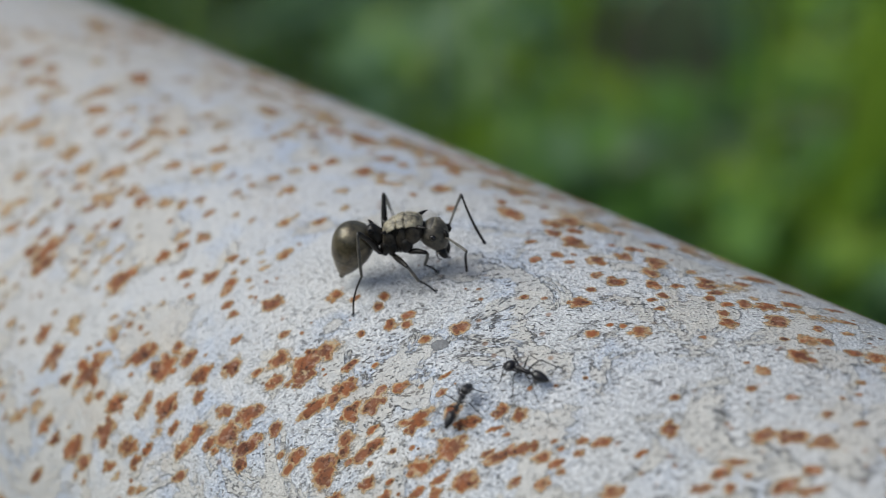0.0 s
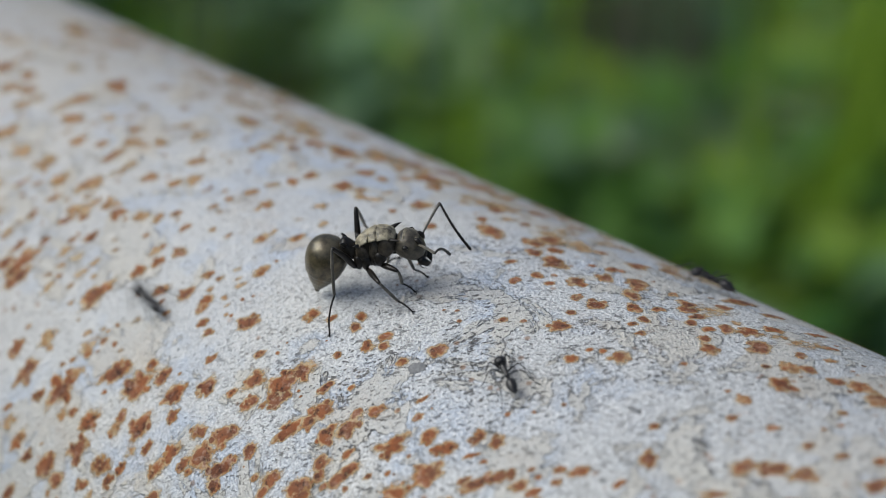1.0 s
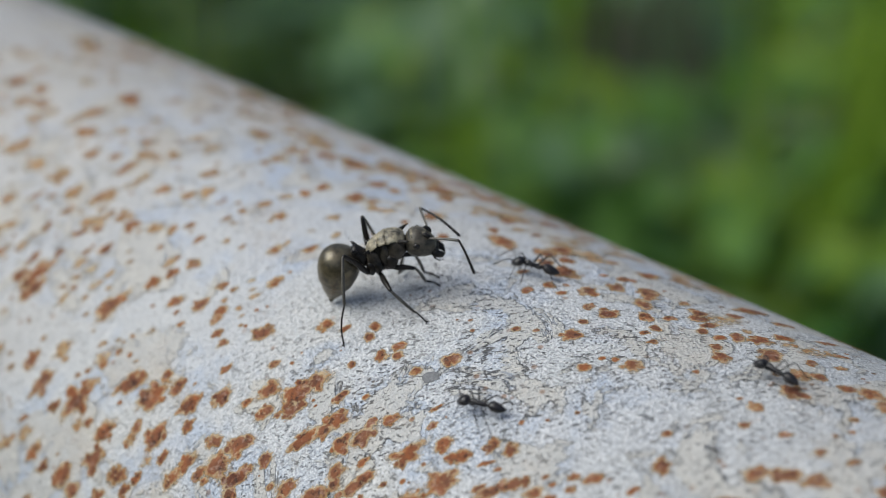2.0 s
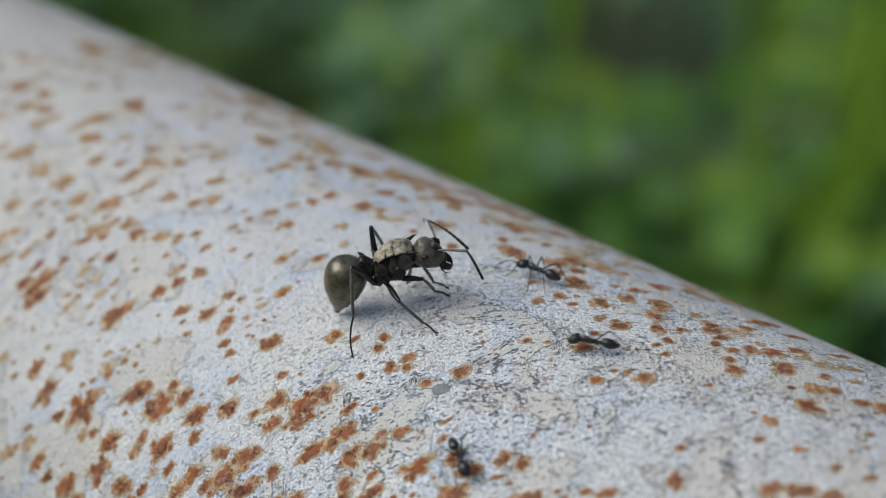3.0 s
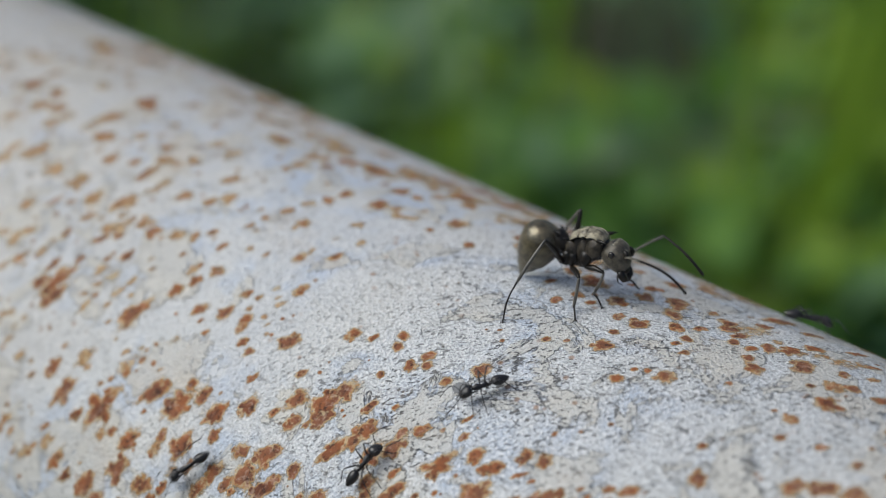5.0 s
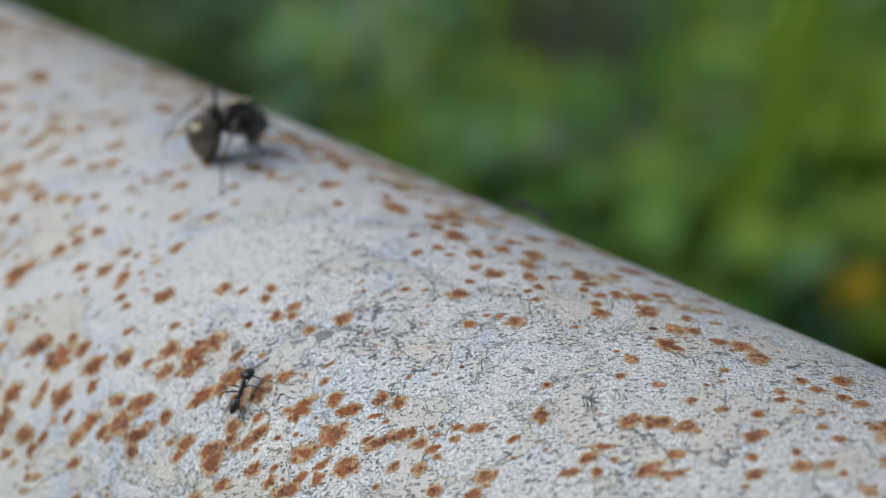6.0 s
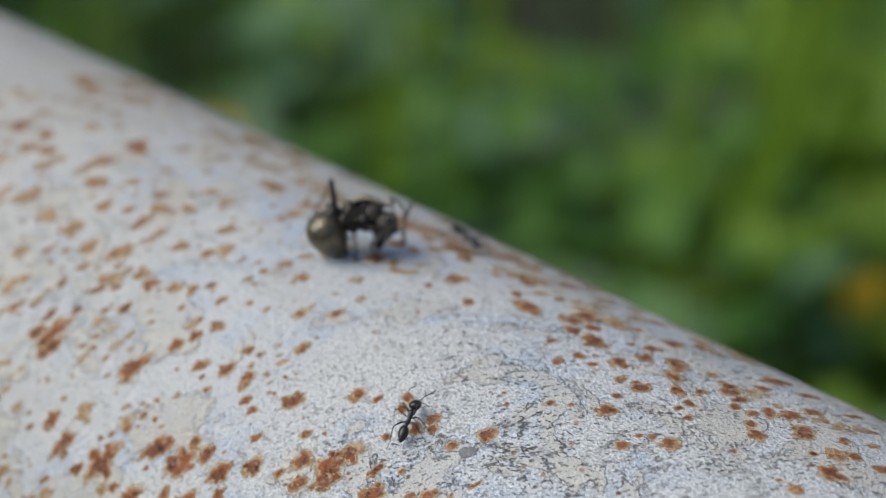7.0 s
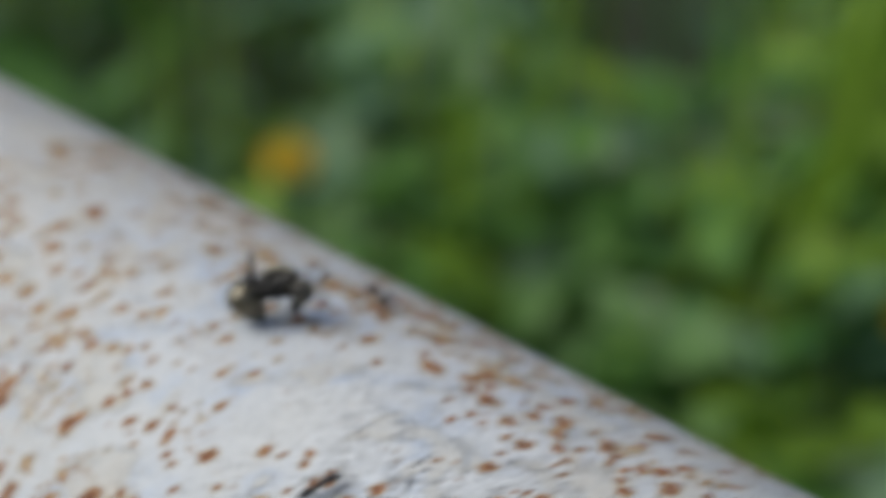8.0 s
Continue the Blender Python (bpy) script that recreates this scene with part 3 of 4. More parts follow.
def leaf(bm, at, along, facing, length, width):
    """An oval leaf with a dished blade."""
    along = Vector(along).normalized()
    side = along.cross(Vector(facing)).normalized()
    up = side.cross(along)
    rows = []
    n = 7
    for i in range(n + 1):
        u = i / n
        w = width * 0.5 * math.sin(math.pi * min(1, u * 0.97 + 0.03)) ** 0.8
        p = Vector(at) + along * length * u - up * length * 0.18 * u * u
        rows.append([bm.verts.new(p - side * w + up * w * 0.25), bm.verts.new(p), bm.verts.new(p + side * w + up * w * 0.25)])
    for a, b in zip(rows, rows[1:]):
        bm.faces.new((a[0], a[1], b[1], b[0]))
        bm.faces.new((a[1], a[2], b[2], b[1]))


def weed_mesh(bm, at, seed, leaves, size, reach):
    """Leaves round the place at, and a stem down to the ground below it."""
    rng = random.Random(seed)
    at = Vector(at)
    tube(bm, [(at.x * 1000, at.y * 1000, -20), (at.x * 1000 + rng.uniform(-8, 8), at.y * 1000 + rng.uniform(-8, 8), at.z * 500), tuple(at * 1000)], [1.8, 1.4, 0.8], 6)
    for i in range(leaves):
        p = at + Vector((rng.gauss(0, 1), rng.gauss(0, 1), rng.gauss(0, 0.6))) * reach * 0.6
        a = Vector((rng.uniform(-1, 1), rng.uniform(-1, 1), rng.uniform(-0.6, 0.5)))
        leaf(bm, p, a, (rng.uniform(-0.5, 0.4), rng.uniform(-0.7, 0.1), 1), size * rng.uniform(0.7, 1.3), size * rng.uniform(0.45, 0.7))


def weed(at, material, seed, leaves=16, size=0.02, reach=0.03, label=""):
    """A single leafy weed in parts."""
    rng = random.Random(seed)
    plant = new("weed_plant")
    plant.location = (at.x, at.y, 0)
    tagged(plant, label, "weed")
    bm = bmesh.new()
    tube(bm, [(0, 0, -20), (rng.uniform(-8, 8), rng.uniform(-8, 8), at.z * 500), (0, 0, at.z * 1000)], [2.0, 1.5, 0.9], 7)
    part("stem", bm, material, plant)
    for i in range(leaves):
        bm = bmesh.new()
        p = Vector((0, 0, at.z)) + Vector((rng.gauss(0, 1), rng.gauss(0, 1), rng.gauss(0, 0.6))) * reach * 0.6
        a = Vector((rng.uniform(-1, 1), rng.uniform(-1, 1), rng.uniform(-0.6, 0.5)))
        leaf(bm, p, a, (rng.uniform(-0.5, 0.4), rng.uniform(-0.7, 0.1), 1), size * rng.uniform(0.7, 1.3), size * rng.uniform(0.45, 0.7))
        part("leaf", bm, material, plant)
    return plant


def grass_tuft(material, blades, label, seed):
    """Blades given as (u, v, distance) of a point high on each and its lean; each runs down to the ground."""
    rng = random.Random(seed)
    tuft = new("grass_tuft")
    first = beyond(*blades[0][:3])
    tuft.location = (first.x, first.y, 0)
    tagged(tuft, label, "grass")
    for u, v, d, lean, width in blades:
        p = beyond(u, v, d)
        side = RIGHT * math.sin(radians(lean)) + Vector((0, 0, 1)) * math.cos(radians(lean))
        tip = p + side * 0.05
        root = p - side * (p.z / max(side.z, 0.35)) * 1.0
        root.z = min(root.z, 0.0)
        bm = bmesh.new()
        o = Vector((first.x, first.y, 0))
        blade(bm, root - o, tip - o, width, rng.uniform(-0.01, 0.01), rng)
        part("blade", bm, material, tuft)
    return tuft


WEED_LABELS = {"mid": "mid-green leafy weed growing behind the rail", "blue": "blue-green leafy weed growing behind the rail",
               "lime": "yellow-green leafy weed growing behind the rail"}


def canopy(u, v, z):
    """The place on the weeds' canopy, at height z, that lies behind u, v."""
    way = FWD + (RIGHT * u + UP * v) * 0.1763
    return EYE0 + way * ((z - EYE0.z) / way.z)


def in_gap(p, gaps):
    """Whether a place lies behind one of the gaps in the growth."""
    d = p - EYE0
    z = d.dot(FWD) * 0.1763
    u, v = d.dot(RIGHT) / z, d.dot(UP) / z
    return any(math.hypot(u - a, v - b) < r for a, b, r in gaps)


def plant_bed():
    rng = random.Random(11)
    beds = {"blue": bmesh.new(), "mid": bmesh.new(), "lime": bmesh.new()}
    # gaps: round the yellow flowers, and where the dark ground shows
    gaps = ((-0.366, 0.17, 0.17), (1.12, -0.13, 0.15), (0.45, 0.39, 0.29), (0.66, 0.44, 0.12), (-0.52, 0.46, 0.20), (-0.35, 0.32, 0.13), (-0.83, 0.38, 0.18), (-0.02, -0.05, 0.12), (0.70, -0.03, 0.07), (0.91, -0.33, 0.10), (1.30, -0.25, 0.16))
    for i in range(1000):
        u, v = rng.uniform(-1.9, 2.3), rng.uniform(-1.3, 1.0)
        if any(math.hypot(u - a, v - b) < r for a, b, r in gaps):
            continue
        # more yellow-green growth to the right, which also paints in its skylit brightness
        kind = rng.random() + (0.20 if u > 0.78 else 0.04 if u > 0.3 else -0.05)
        k = "blue" if kind < 0.42 else "mid" if kind < 0.80 else "lime"
        weed_mesh(beds[k], canopy(u, v, rng.uniform(0.28, 0.37)), 100 + i, 10, 0.0135, 0.016)
    for (k, bm), m, words in zip(beds.items(), (BLUE, GREEN, LIME), ("blue-green", "mid-green", "yellow-green")):
        tagged(part("weed_bed", bm, m), words + " low leafy weeds crowding the ground behind the rail", "weeds", kind="stuff")
    # thin grass among the weeds
    bm = bmesh.new()
    for i in range(170):
        u, v = rng.uniform(-1.6, 2.0), rng.uniform(-1.1, 0.9)
        if any(math.hypot(u - a, v - b) < r for a, b, r in gaps):
            continue
        tip = canopy(u, v, rng.uniform(0.345, 0.385))
        lean = Vector((rng.gauss(0, 0.05), rng.gauss(0, 0.05), 0))
        blade(bm, Vector((tip.x, tip.y, -0.01)) - lean, tip + lean, rng.uniform(0.003, 0.006), rng.uniform(-0.04, 0.04), rng)
    tagged(part("grass_bed", bm, LIME), "thin yellow-green grass growing among the weeds", "grass", kind="stuff")
    # the same growth runs on along the rail, and lower before it
    more = {"blue": bmesh.new(), "mid": bmesh.new(), "lime": bmesh.new()}
    for i in range(900):
        x, y = rng.uniform(-2.6, 2.2), rng.uniform(-1.0, 1.6)
        if -0.50 < x < 0.20 and 0.02 < y < 0.55 or abs(y) < 0.06:
            continue
        z = rng.uniform(0.16, 0.34) if y > 0 else rng.uniform(0.08, 0.20)
        if y > 0 and in_gap(Vector((x, y, z)), gaps[2:]):
            continue
        weed_mesh(more[rng.choice(("blue", "mid", "mid", "lime"))], Vector((x, y, z)), 2000 + i, 9, 0.028, 0.05)
    for (k, bm), m, words in zip(more.items(), (BLUE, GREEN, LIME), ("blue-green", "mid-green", "yellow-green")):
        tagged(part("weed_bed", bm, m), words + " leafy weeds growing along both sides of the rail", "weeds", kind="stuff")
    # single plants that stand out
    for u, v, k, m in ((-0.16, 0.40, "blue", BLUE), (0.50, 0.20, "blue", BLUE), (0.20, 0.28, "mid", GREEN), (0.72, 0.30, "mid", GREEN), (0.14, 0.54, "blue", BLUE),
                       (0.12, 0.10, "mid", GREEN), (-0.10, 0.08, "mid", GREEN), (1.00, 0.45, "lime", LIME), (0.94, 0.30, "lime", LIME), (0.99, 0.14, "lime", LIME), (1.08, 0.28, "lime", LIME), (0.86, 0.16, "mid", GREEN), (0.42, 0.02, "mid", GREEN), (0.56, 0.06, "mid", GREEN), (0.35, -0.20, "mid", GREEN), (0.70, -0.30, "mid", GREEN), (0.84, -0.12, "mid", GREEN), (1.00, -0.03, "lime", LIME), (0.93, -0.22, "blue", BLUE), (0.72, 0.08, "lime", LIME)):
        weed(canopy(u, v, 0.372), m, int(500 + 97 * (u + 2 * v)), 12, 0.0125, 0.012, WEED_LABELS[k])


plant_bed()
grass_tuft(LIME, [(0.97, 0.36, 0.33, 12, 0.0110), (0.92, 0.42, 0.345, 6, 0.0085), (1.02, 0.46, 0.34, 10, 0.0100), (0.90, 0.30, 0.335, 14, 0.0080), (0.74, 0.40, 0.32, 4, 0.0048), (0.66, 0.30, 0.33, -4, 0.0036), (0.60, 0.02, 0.31, 30, 0.0048), (0.88, -0.05, 0.32, 34, 0.0054), (0.82, 0.10, 0.33, 18, 0.0054), (0.80, 0.24, 0.36, 2, 0.0042), (1.08, 0.2, 0.35, 8, 0.0060), (0.70, -0.1, 0.34, 24, 0.0042)],
           "yellow-green grass blades standing behind the rail", 3)
grass_tuft(LIME, [(0.28, 0.46, 0.35, 0, 0.006), (0.06, 0.44, 0.34, -3, 0.008), (0.10, 0.30, 0.33, 4, 0.006), (0.24, 0.30, 0.36, 8, 0.005), (0.02, -0.25, 0.34, 6, 0.008)], "slender yellow-green grass blades behind the rail", 4)
grass_tuft(LIME, [(-0.60, 0.55, 0.36, 5, 0.009), (-0.66, 0.50, 0.38, -6, 0.007)], "yellow-green grass blades behind the rail", 5)
grass_tuft(STRAW, [(0.40, 0.28, 0.35, 78, 0.003), (0.46, 0.24, 0.36, 70, 0.003)], "dry straw-coloured grass stalks leaning behind the rail", 6)


def yellow_flower(at, seed, size):
    """A small daisy-like head of overlapping petals on a stalk rooted in the ground."""
    rng = random.Random(seed)
    at = Vector(at)
    flower = new("yellow_flower")
    flower.location = (at.x, at.y, 0)
    tagged(flower, "small yellow-orange flower on a thin green stalk", "flower", "yellow flowers behind the rail")
    bm = bmesh.new()
    tube(bm, [(0, 0, -20), (4, -3, at.z * 500), (0, 0, at.z * 1000 - 1)], [1.4, 1.1, 0.9], 7)
    part("stalk", bm, GREEN, flower)
    for i in range(11):
        bm = bmesh.new()
        a = 2 * math.pi * i / 11
        d = (RIGHT * math.cos(a) + (UP * 0.8 - FWD * 0.4).normalized() * math.sin(a))
        leaf(bm, Vector((0, 0, at.z)) + d * 0.0005, d, -FWD + Vector((0, 0, 0.4)), 0.0044 * size, 0.0030 * size)
        part("petal", bm, YELLOW, flower)
    bm = bmesh.new()
    bmesh.ops.create_icosphere(bm, subdivisions=2, radius=0.0011 * size, matrix=Matrix.Translation((0, 0, at.z)))
    part("flower_centre", bm, YELLOW, flower)


yellow_flower((-0.1467, 0.1169, 0.3850), 1, 0.84)
yellow_flower((-0.0655, 0.1508, 0.3800), 2, 0.72)


# ---- the large ant ----
LEGS = (  # name, hip, foot at rest, femur, shin, tarsus, lean of the tarsus
    ("front_leg", (-0.10, 0.50, 1.60), (2.0, 1.3), 1.25, 1.42, 0.85, 0.75),
    ("middle_leg", (-0.85, 0.50, 1.42), (0.3, 2.9), 1.75, 1.70, 1.05, 0.30),
    ("hind_leg", (-1.20, 0.42, 1.42), (-3.0, 3.0), 2.60, 2.60, 2.20, 1.12),
)


def femur_mesh(bm, a, thick):
    """A thigh along x that sags from the hip before it rises to the knee."""
    tube(bm, [(0, 0, 0), (a * 0.05, 0, -0.07), (a * 0.14, 0, -0.13), (a * 0.30, 0, -0.07), (a * 0.52, 0, 0.01), (a * 0.76, 0, 0.02), (a * 0.94, 0, 0.01), (a, 0, 0)],
         [thick * k for k in (0.70, 0.80, 0.92, 1.14, 1.12, 0.92, 0.74, 0.50)], 12)


def shin_mesh(bm, b, thick):
    tube(bm, [(0, 0, 0), (b * 0.06, 0, 0.02), (b * 0.35, 0, 0.05), (b * 0.7, 0, 0.04), (b * 0.96, 0, 0.01), (b, 0, 0)],
         [thick * q for q in (0.50, 0.74, 0.92, 0.98, 0.84, 0.50)], 10)
    for y in (-0.06, 0.06):
        tube(bm, [(b * 0.95, y, 0), (b + 0.10, y * 1.8, -0.04)], [thick * 0.22, thick * 0.05], 5)


def foot_mesh(bm, c, thick):
    """A thin jointed foot along x: one long and four short joints, with two claws."""
    pts, rad = [], []
    for u, bulge in ((0, 0.8), (0.03, 1.0), (0.28, 0.85), (0.54, 0.95), (0.56, 0.6), (0.58, 0.95), (0.69, 0.95), (0.71, 0.6), (0.73, 0.95), (0.81, 0.9), (0.83, 0.6), (0.85, 0.9), (0.90, 0.9), (0.92, 0.6), (0.94, 1.0), (1.0, 0.8)):
        pts.append((c * u, 0, c * 0.10 * math.sin(math.pi * min(1.0, u * 1.05))))
        rad.append(thick * bulge)
    tube(bm, pts, rad, 7)
    for s in (-1, 1):
        tube(bm, [(c - 0.02, 0, 0), (c + 0.07, s * 0.08, 0.05), (c + 0.12, s * 0.13, 0.0)], [thick * 0.7, thick * 0.5, thick * 0.15], 5)


def knee(hip, toe, a, b, c, lean, roll):
    """A leg from hip to toe: the thigh's pose, and the poses of the shin and the foot on it."""
    hip, toe = Vector(hip), Vector(toe)
    up = Vector((0, 0, 1))
    w = toe - hip
    w.z = 0
    w.normalize()
    ankle = toe + (up * math.sin(lean) - w * math.cos(lean)) * c
    d = ankle - hip
    l = min(d.length, (a + b) * 0.985)
    d.normalize()
    out = (up - d * up.dot(d)).normalized()
    out = out * math.cos(roll) + d.cross(out) * math.sin(roll)
    ca = max(-1.0, min(1.0, (a * a + l * l - b * b) / (2 * a * l)))
    x = d * ca + out * math.sqrt(1 - ca * ca)
    ankle = hip + d * l
    k = hip + x * a

    def frame_at(p, x, out):
        y = out.cross(x).normalized()
        z = x.cross(y)
        return Matrix(((x.x, y.x, z.x, p.x * MM), (x.y, y.y, z.y, p.y * MM), (x.z, y.z, z.z, p.z * MM), (0, 0, 0, 1)))

    femur = frame_at(hip, x.normalized(), out)
    back = femur.inverted()
    return femur, back @ frame_at(k, (ankle - k).normalized(), out), back @ frame_at(ankle, (toe - ankle).normalized(), up + out * 0.2)


def plate(x0, x1, w0, w1, z0, z1, crown, seed, bow=0.0, skirt=0.10):
    """A back plate in mm: arched across and bowed along, with lipped side margins that stand out over the flank, and rounded ends."""
    bm = bmesh.new()
    n, m = 14, 20
    grids = []
    for under in (0, 1):
        rows = []
        for i in range(n + 1):
            u = i / n
            end = (1 - abs(2 * u - 1) ** 5)
            row = []
            for k in range(m + 1):
                v = 2 * k / m - 1
                w = (w0 + (w1 - w0) * u) * (0.93 + 0.07 * end ** 0.5)
                z = z0 + (z1 - z0) * u + bow * (1 - (2 * u - 1) ** 2) + crown * (1 - abs(v) ** 2.4) * (0.86 + 0.14 * end) - 0.03 * (1 - end)
                z += 0.07 * noise.noise((x0 * 3 + u * 2.0, v * 2.0, seed)) + 0.03 * max(0.0, abs(v) - 0.82) / 0.18
                if under:
                    z -= 0.05 + skirt * (1 - abs(v) ** 3)
                row.append(bm.verts.new(Vector((x0 + (x1 - x0) * u - 0.07 * (abs(v) ** 2) * (2 * u - 1), v * w, z)) * MM))
            rows.append(row)
        grids.append(rows)
    top, low = grids
    for i in range(n):
        for k in range(m):
            bm.faces.new((top[i][k], top[i + 1][k], top[i + 1][k + 1], top[i][k + 1]))
            bm.faces.new((low[i][k], low[i][k + 1], low[i + 1][k + 1], low[i + 1][k]))
        for k in (0, m):
            bm.faces.new((top[i][k], low[i][k], low[i + 1][k], top[i + 1][k]))
    for k in range(m):
        for i in (0, n):
            bm.faces.new((top[i][k], top[i][k + 1], low[i][k + 1], low[i][k]))
    bmesh.ops.recalc_face_normals(bm, faces=bm.faces[:])
    return bm


def build_ant():
    ant = new("spiny_ant")
    tagged(ant, "large dark brassy-grey spiny ant with golden-grey hairs standing on the rail", "ant")
    # gaster hangs down behind on its own joint: a large first segment, and the smaller ones behind it

    def station(u, more=0.0):
        g = max(0.02, math.sin(math.pi * min(0.9999, max(0.0001, u)) ** 0.60)) ** 0.70
        return 0.44 - 3.56 * u, 0.24 - 0.20 * u * u, 1.06 * g + more, 1.14 * g + more

    bm = bmesh.new()
    body(bm, [station(0.62 * i / 30, 0.012 * max(0.0, i - 24) / 6) for i in range(31)] + [station(0.635, -0.05), station(0.64, -0.2)], 40)
    gaster = part("gaster", bm, GASTER, ant, "brassy olive-grey rounded abdomen with a pointed tip")
    for u0, u1, less in ((0.600, 0.80, -0.045), (0.785, 0.91, -0.075), (0.90, 1.0, -0.09)):
        bm = bmesh.new()
        body(bm, [station(u0 + (u1 - u0) * i / 10, less if u0 + (u1 - u0) * i / 10 < 0.97 else 0.0) for i in range(11)], 40)
        part("rear_segment", bm, GASTER, gaster)
    # petiole: a thick node with two long spines
    bm = bmesh.new()
    body(bm, [(-0.74, 0.10, 0.20, 0.20), (-0.56, 0.08, 0.30, 0.36), (-0.36, 0.08, 0.42, 0.52), (-0.14, 0.12, 0.52, 0.66), (0.04, 0.14, 0.54, 0.70), (0.20, 0.08, 0.46, 0.58), (0.38, 0.0, 0.34, 0.40), (0.62, -0.06, 0.26, 0.28)], 22, 0.08)
    pet = part("petiole", bm, LIMB, ant, "black waist node with two spines")
    for s in (-1, 1):
        bm = bmesh.new()
        tube(bm, [(0.0, s * 0.28, 0.50), (-0.04, s * 0.36, 0.68), (-0.10, s * 0.42, 0.79), (-0.18, s * 0.45, 0.86)], [0.16, 0.105, 0.06, 0.012], 8)
        part("spine", bm, LIMB, pet)
    # thorax: a dark core that arches along the back, rounded flank plates, and three plates on top with sky sheen
    # painted pale
    bm = bmesh.new()
    body(bm, [(-1.26, 1.98, 0.20, 0.24), (-1.16, 2.00, 0.40, 0.50), (-0.96, 2.06, 0.54, 0.78), (-0.66, 2.16, 0.56, 0.98), (-0.38, 2.22, 0.50, 1.04), (-0.10, 2.36, 0.52, 1.00),
              (0.18, 2.52, 0.62, 0.92), (0.46, 2.60, 0.68, 0.80), (0.74, 2.60, 0.60, 0.64), (0.94, 2.56, 0.42, 0.44), (1.06, 2.54, 0.28, 0.28), (1.22, 2.52, 0.20, 0.20)], 34, 0.12)
    thorax = part("thorax", bm, LIMB, ant, "black deep thorax under pale back plates")
    for x, y, z, rx, ry, rz, turn in ((-0.84, 0.40, 2.10, 0.36, 0.27, 0.66, -14), (-0.24, 0.42, 2.16, 0.31, 0.26, 0.80, 6), (0.40, 0.44, 2.52, 0.46, 0.34, 0.66, 20)):
        for s in (-1, 1):
            bm = bmesh.new()
            bmesh.ops.create_icosphere(bm, subdivisions=4, radius=1.0)
            for v in bm.verts:
                v.co *= 1 + 0.10 * noise.noise(v.co * 1.6 + Vector((x * 7, s * 3, 1)))
            bmesh.ops.transform(bm, matrix=pose(x * MM, s * y * MM, z * MM, 0, turn, 0) @ Matrix.Diagonal((rx * MM, ry * MM, rz * MM, 1)), verts=bm.verts[:])
            part("flank_plate", bm, THORAX, thorax, "dark brown hairy flank plate")
    for x0, x1, w0, w1, z0, z1, crown, seed, bow in ((-1.20, -0.44, 0.46, 0.62, 2.54, 3.06, 0.24, 1.0, 0.07), (-0.50, 0.06, 0.62, 0.68, 3.05, 3.20, 0.28, 4.0, 0.03), (-0.04, 0.96, 0.72, 0.56, 3.17, 2.92, 0.30, 8.0, 0.12)):
        part("back_plate", plate(x0, x1, w0, w1, z0, z1, crown, seed, bow), SHIELD, thorax, "pale golden-grey back plate")
    for x, y, z, dx, dy, dz in ((0.78, 0.62, 3.04, 0.46, 0.16, 0.08), (-1.02, 0.44, 2.72, -0.26, 0.20, 0.16)):
        for s in (-1, 1):
            bm = bmesh.new()
            tube(bm, [(x - dx * 0.3, s * (y - 0.10), z - 0.03), (x + dx * 0.2, s * y, z + dz * 0.2), (x + dx * 0.6, s * (y + dy * 0.6), z + dz * 0.7), (x + dx, s * (y + dy), z + dz)], [0.14, 0.11, 0.06, 0.010], 8)
            part("spine", bm, LIMB, thorax)
    for name, hip, foot, a, b, c, lean in LEGS:
        big = 0.38 if name == "front_leg" else 0.28 if name == "middle_leg" else 0.32
        for s in (-1, 1):
            bm = bmesh.new()
            x, y, z = hip
            tube(bm, [(x + 0.16, s * (y - 0.16), z + 0.66), (x + 0.12, s * (y - 0.04), z + 0.50), (x + 0.07, s * (y + 0.02), z + 0.24), (x + 0.02, s * y, z + 0.04), (x, s * y, z - 0.10), (x - 0.01, s * y, z - 0.14)],
                 [big * q for q in (0.80, 1.0, 0.94, 0.66, 0.46, 0.16)], 14)
            part("coxa", bm, LIMB, thorax)
    # head
    bm = bmesh.new()
    body(bm, [(-0.22, 0.04, 0.16, 0.16), (-0.17, 0.05, 0.40, 0.38), (-0.04, 0.07, 0.62, 0.58), (0.16, 0.08, 0.76, 0.72), (0.42, 0.07, 0.83, 0.78), (0.68, 0.04, 0.82, 0.76), (0.94, -0.02, 0.74, 0.68),
              (1.16, -0.09, 0.61, 0.56), (1.34, -0.15, 0.47, 0.42), (1.45, -0.19, 0.30, 0.26)], 32, 0.04)
    head = part("head", bm, HEAD, ant, "round grey hairy head")
    # added cap: brightness of the lit head top, put in as paler colour
    part("brow_plate", plate(-0.02, 0.86, 0.48, 0.44, 0.60, 0.60, 0.20, 12.0), SHIELD, head, "pale grey brow")
    bm = bmesh.new()
    body(bm, [(1.08, -0.12, 0.40, 0.30), (1.34, -0.20, 0.42, 0.30), (1.54, -0.27, 0.34, 0.22), (1.60, -0.29, 0.20, 0.12)], 18)
    part("clypeus", bm, LIMB, head)
    for s in (-1, 1):
        bm = bmesh.new()
        bmesh.ops.create_icosphere(bm, subdivisions=3, radius=0.175 * MM)
        for v in bm.verts:
            v.co.y *= 0.8
        part("eye", bm, EYE, head).location = Vector((0.40, s * 0.78, 0.30)) * MM
        # a dark lobe over each feeler's root
        bm = bmesh.new()
        tube(bm, [(0.62, s * 0.24, 0.70), (0.80, s * 0.30, 0.74), (1.00, s * 0.34, 0.64), (1.14, s * 0.32, 0.48)], [0.06, 0.13, 0.13, 0.05], 10)
        part("frontal_lobe", bm, LIMB, head)
